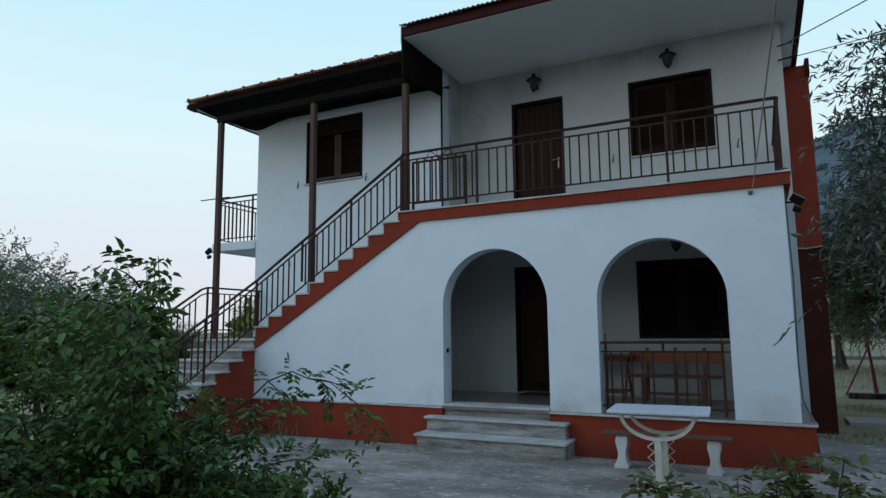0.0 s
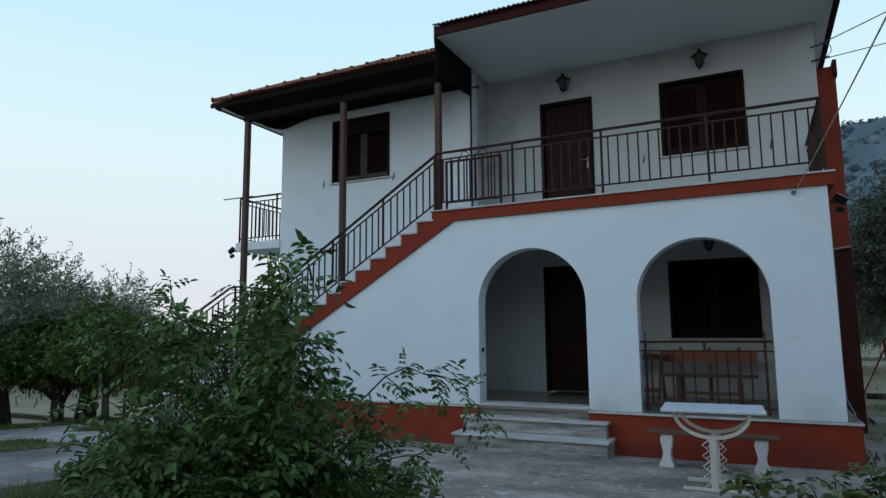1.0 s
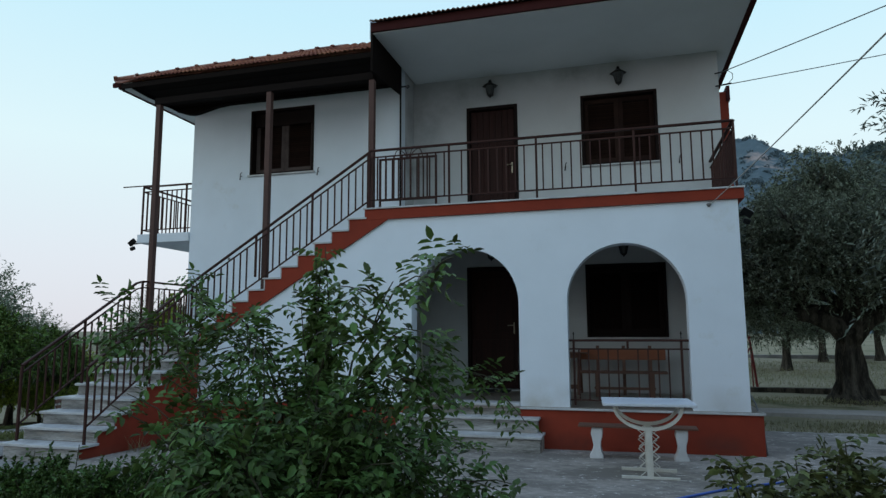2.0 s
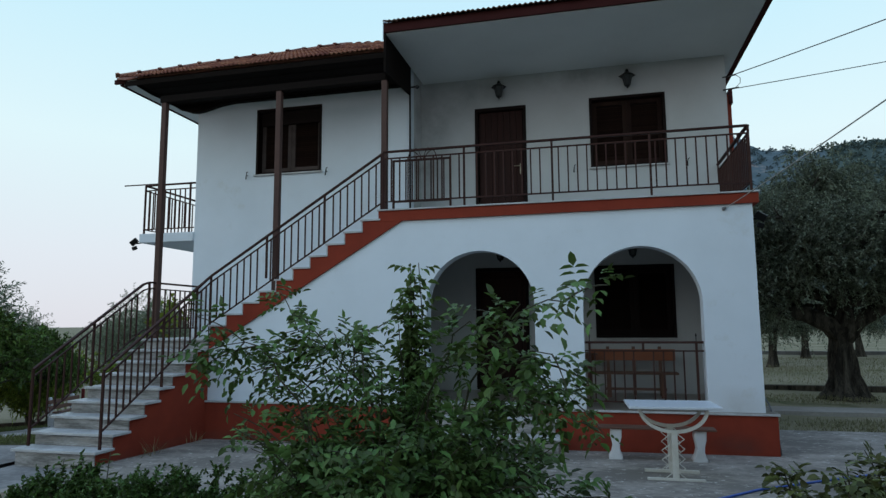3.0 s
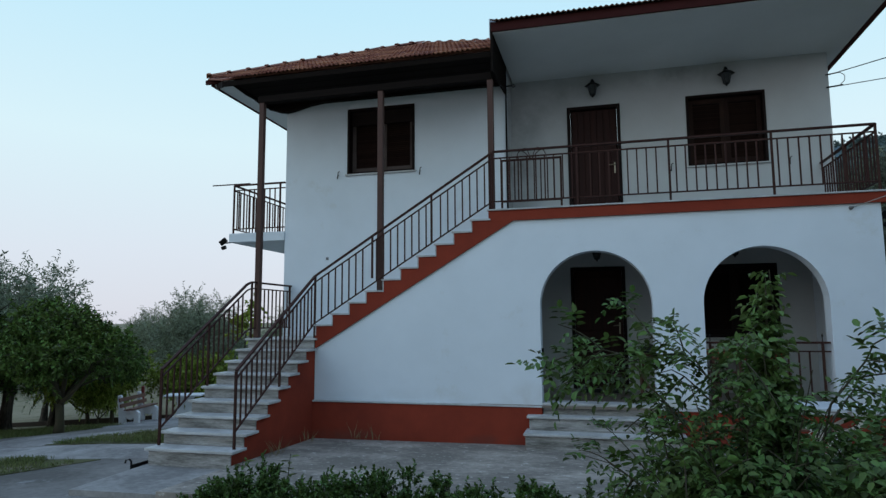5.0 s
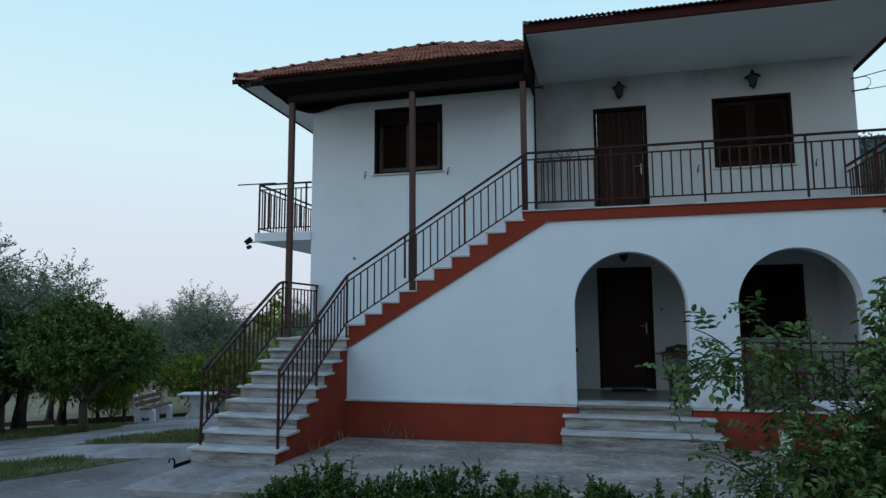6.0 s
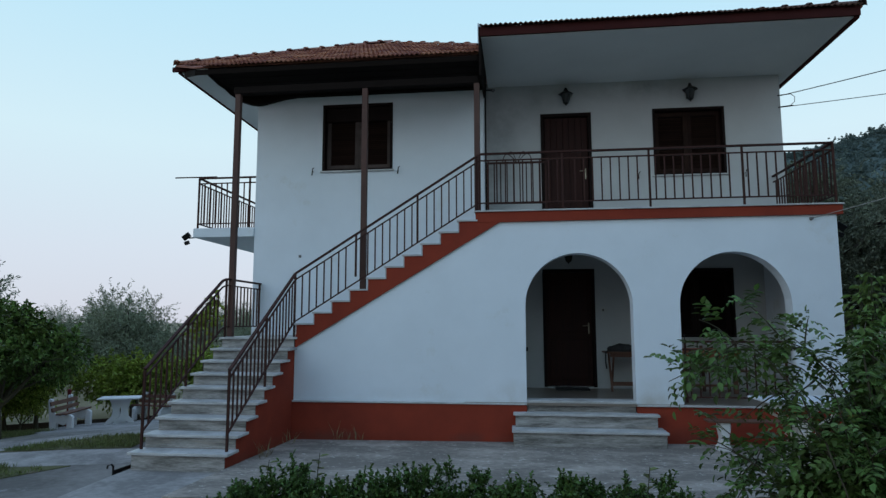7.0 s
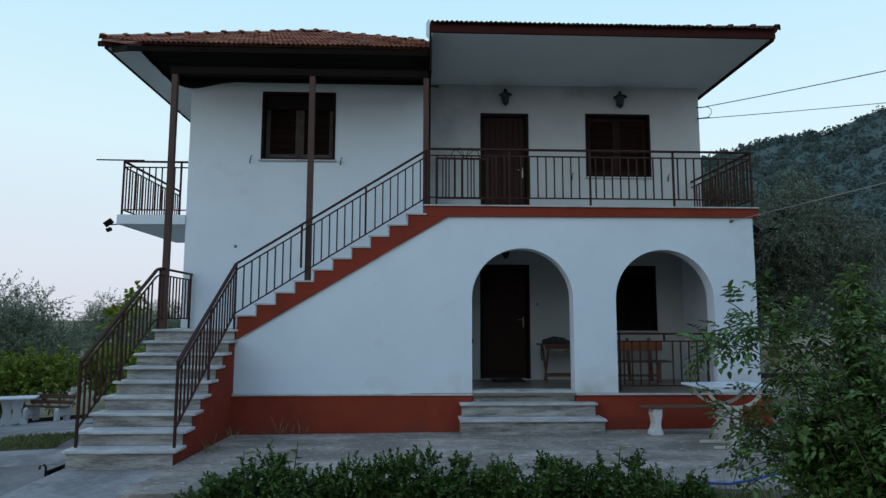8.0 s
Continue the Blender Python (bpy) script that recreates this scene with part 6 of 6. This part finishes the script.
        put_mesh("young_foliage", leaf_mesh("young_foliage", *pinnate(rng, at, dr, 2, ll * 1.0, lw * 1.15), LEAF_YOUNG, True, 0.14, 0.45), t, "fresh yellow-green leaves on upright shoots")
    return t


rose_bush("rose_bush", "large rambling rose bush with arching leafy canes", (-2.90, 1.94, -0.05), 52, 92, 0.29, 1.68, 0.039, 0.021, 3, LEAF_ROSE, 0.72, tall=18, shoots=6, nodes=27, arch=(0.45, 1.0), first=0.10,
          arms=[(-3.68, 1.92, 1.62, 0.08), (-3.70, 2.2, 1.48, 0.12), (-3.46, 2.0, 1.66, 0.10), (-3.38, 2.1, 1.50, 0.10), (-3.16, 2.1, 1.52, 0.08), (-3.08, 1.85, 1.58, 0.08),
                (-2.18, 1.53, 1.76, 0.08), (-2.24, 1.60, 1.58, 0.08), (-2.34, 1.58, 1.44, 0.08), (-2.52, 1.66, 1.68, 0.08),
                (-2.20, 2.75, 1.28, 0.55), (-2.02, 2.15, 0.98, 0.12), (-2.44, 2.7, 0.98, 0.08)])
for x, y, h, seed, n in ((-0.66, 4.0, 0.92, 61, 5), (-0.26, 3.85, 1.12, 62, 6), (0.02, 4.2, 1.16, 63, 6), (0.42, 3.9, 1.1, 64, 6), (0.82, 4.15, 1.05, 65, 5)):
    rose_bush("rose_shrub", "small rose shrub with bare stems and broad leaves on top", (x, y, -0.05), seed, n, 0.24, h, 0.056, 0.042, 2, LEAF_SHRUB, 1.0, shoots=2, nodes=13, group="rose shrubs", arch=(0.05, 0.32), first=0.60, fat=1.7)

# low clipped box plants along the bed
rb = np.random.default_rng(71)
for i in range(10):
    x = -7.05 + i * 0.44 + rb.uniform(-0.07, 0.07)
    y = 4.22 + rb.uniform(-0.12, 0.12)
    h = float(rb.uniform(0.26, 0.50)) * (0.55 if i < 1 or i > 8 else 1.0)
    t = thing("box_shrub", "low dark green box shrub in the planting bed", "shrub", (x, y, -0.05), "box shrubs")
    st, lob = bmesh.new(), [(x, y, h * 0.36, 0.27, 0.22, h * 0.34), (x + 0.16, y + 0.04, h * 0.30, 0.2, 0.2, h * 0.28)]
    for k in range(9):
        e = Vector((x + rb.uniform(-0.26, 0.26), y + rb.uniform(-0.2, 0.2), h * rb.uniform(0.45, 1.0)))
        tube([(x, y, -0.06), (x * 0.5 + e.x * 0.5, y * 0.5 + e.y * 0.5, e.z * 0.6), e], [0.008, 0.006, 0.003], 4, st)
        r = rb.uniform(0.05, 0.10)
        lob.append((e.x, e.y, e.z - r * 0.6, r, r, r * rb.uniform(1.0, 1.7)))
    part("stems", st, TWIG, t)
    put_mesh("foliage", leaf_mesh("foliage", *crown_leaves(rb, lob, 330, 15, 0.11, 0.036, 0.023, 0.0, 1.0, 0.25), LEAF_BOX, True), t)


def inside(p, areas):
    """Whether p lies within one of the outlines, or a hand outside it."""
    for poly in areas:
        cx, cy = sum(q[0] for q in poly) / len(poly), sum(q[1] for q in poly) / len(poly)
        big = [(cx + (x - cx) * 1.05, cy + (y - cy) * 1.05) for x, y in poly]
        hit = False
        for (x0, y0), (x1, y1) in zip(big, big[1:] + big[:1]):
            if (y0 > p[1]) != (y1 > p[1]) and p[0] < x0 + (x1 - x0) * (p[1] - y0) / (y1 - y0):
                hit = not hit
        if hit:
            return True
    return False


def grass(name, spots, blades, height, label, seed, lean=0.4, material=BLADE, areas=()):
    """Grass blades over ellipses (x, y, z, rx, ry)."""
    rng = np.random.default_rng(seed)
    sp = np.array(spots, float)
    w = sp[:, 3] * sp[:, 4]
    pick = rng.choice(len(sp), blades, p=w / w.sum())
    a, r = rng.uniform(0, 2 * np.pi, blades), np.sqrt(rng.random(blades))
    P = np.stack([sp[pick, 0] + np.cos(a) * r * sp[pick, 3], sp[pick, 1] + np.sin(a) * r * sp[pick, 4], sp[pick, 2] - 0.01], 1)
    if areas:
        # worn thin in patches
        keep = [inside(p, areas) and noise.noise(Vector((p[0] * 1.7, p[1] * 1.7, 0))) > rng.uniform(-0.55, 0.25) for p in P]
        P = P[keep]
    blades = len(P)
    for i in np.nonzero(P[:, 0] < -9.6)[0]:
        P[i, 2] = land(P[i, 0], P[i, 1]) + sp[pick[i], 2]
    D = unit(np.stack([rng.normal(size=blades) * lean, rng.normal(size=blades) * lean, np.ones(blades)], 1))
    N = unit(rng.normal(size=(blades, 3)))
    me = leaf_mesh(name, P, D, N, height * rng.uniform(0.4, 1.25, blades), 0.007 + 0.006 * rng.random(blades), material, False, 0.05, 0.25)
    return tagged(new(name, me), label, "grass", kind="stuff")


grass("yard_grass", [(-11.8, 5.4, 0.06, 1.6, 1.3), (-11.2, 8.0, 0.06, 1.3, 0.8)], 34000, 0.07, "short green grass in the yard strips", 81, areas=STRIPS)
grass("orchard_grass", [(-15.8, 9.2, 0, 1.6, 1.4), (-16.8, 12.0, 0, 1.6, 1.3), (-15.4, 10.6, 0, 0.7, 1.0)], 16000, 0.12, "short green grass under the citrus trees", 82)
grass("bed_grass", [(-4.9, 3.85, -0.05, 1.6, 0.3), (-6.4, 3.8, -0.05, 1.2, 0.3), (-3.0, 4.3, -0.05, 0.8, 0.3)], 5000, 0.26, "long green grass among the box shrubs", 83)
DRYBLADE = leafmat("dry_grass_blade", (0.26, 0.23, 0.13), (0.15, 0.15, 0.07), 0.35)
grass("corner_grass", [(2.2, 12.0, -0.15, 1.9, 0.9), (4.5, 12.0, -0.15, 3.0, 1.0), (3.0, 16.3, -0.14, 2.2, 0.9)], 6000, 0.09, "rough half-dry grass beyond the patio", 84, material=DRYBLADE)
grass("dry_grass", [(8, 23, -0.15, 8, 3.5), (9, 30, -0.15, 10, 5)], 16000, 0.16, "thin dry grass in the orchard", 85, material=DRYBLADE)
grass("weed", [(-7.05, 5.15, -0.09, 0.06, 0.05), (-7.95, 6.9, -0.06, 0.06, 0.25), (-7.98, 7.9, -0.06, 0.05, 0.12), (-7.2, 8.3, -0.06, 0.25, 0.03)], 60, 0.26, "thin dry weeds in the patio joints", 86, lean=0.25,
      material=leafmat("dry_weed_blade", (0.34, 0.29, 0.17), (0.22, 0.20, 0.10), 0.3))


def seedling(x, y, h, seed):
    rng = np.random.default_rng(seed)
    t = thing("seedling", "lone weed seedling with broad pale leaves", "weed", (x, y, -0.05), "weed seedlings")
    top = Vector((x + 0.04, y, h))
    part("stem", tube([(x, y, -0.08), (x + 0.01, y, h * 0.5), top], [0.006, 0.005, 0.003], 5), TWIG, t)
    k = 9
    P = np.array([[x + 0.04 * i / k, y, h * (0.45 + 0.55 * i / k)] for i in range(k)])
    D = np.array([[math.cos(i * 2.4), math.sin(i * 2.4), 0.25] for i in range(k)])
    N = np.tile(np.array([0.0, 0.0, 1.0]), (k, 1)) + rng.normal(size=(k, 3)) * 0.15
    put_mesh("foliage", leaf_mesh("foliage", P, D, N, rng.uniform(0.07, 0.12, k), rng.uniform(0.04, 0.065, k), LEAF_SHRUB, True), t)


for x, y, h, seed in ((-6.45, 4.4, 0.56, 95), (-6.9, 4.35, 0.5, 96), (-3.6, 4.35, 0.52, 97)):
    seedling(x, y, h, seed)

# trees and scrub all over the hillside
rh = np.random.default_rng(91)
crowns = []
for _ in range(3300):
    p = hill_point(float(rh.uniform(0.12, 1.0)) ** 0.8, float(rh.uniform(17.5, 62)))
    k = float(rh.uniform(1.6, 4.0))
    crowns.append((p.x, p.y, p.z + k * 0.3, k, k, k * float(rh.uniform(0.7, 1.1))))
for _ in range(340):
    p = hill_point(float(rh.uniform(0.96, 1.0)), float(rh.uniform(17.5, 62)))
    k = float(rh.uniform(1.2, 2.6))
    crowns.append((p.x, p.y, p.z + k * 0.3, k, k, k * float(rh.uniform(0.8, 1.3))))
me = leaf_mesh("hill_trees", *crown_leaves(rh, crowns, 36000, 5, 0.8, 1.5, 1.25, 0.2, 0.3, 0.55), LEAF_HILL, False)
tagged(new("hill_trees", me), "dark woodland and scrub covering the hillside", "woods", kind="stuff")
crowns = []
for _ in range(520):
    p = hill_point(float(rh.uniform(0.2, 1.0)) ** 0.7, float(rh.uniform(-3, 18)))
    k = float(rh.uniform(1.2, 2.8))
    crowns.append((p.x, p.y, p.z + k * 0.1, k, k, k * float(rh.uniform(0.5, 0.8))))
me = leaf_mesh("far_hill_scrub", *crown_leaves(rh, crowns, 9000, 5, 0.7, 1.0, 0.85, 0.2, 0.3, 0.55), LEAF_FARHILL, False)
tagged(new("far_hill_scrub", me), "low scrub dotting the far hillside, haze put into its blue-green colour", "scrub", kind="stuff")
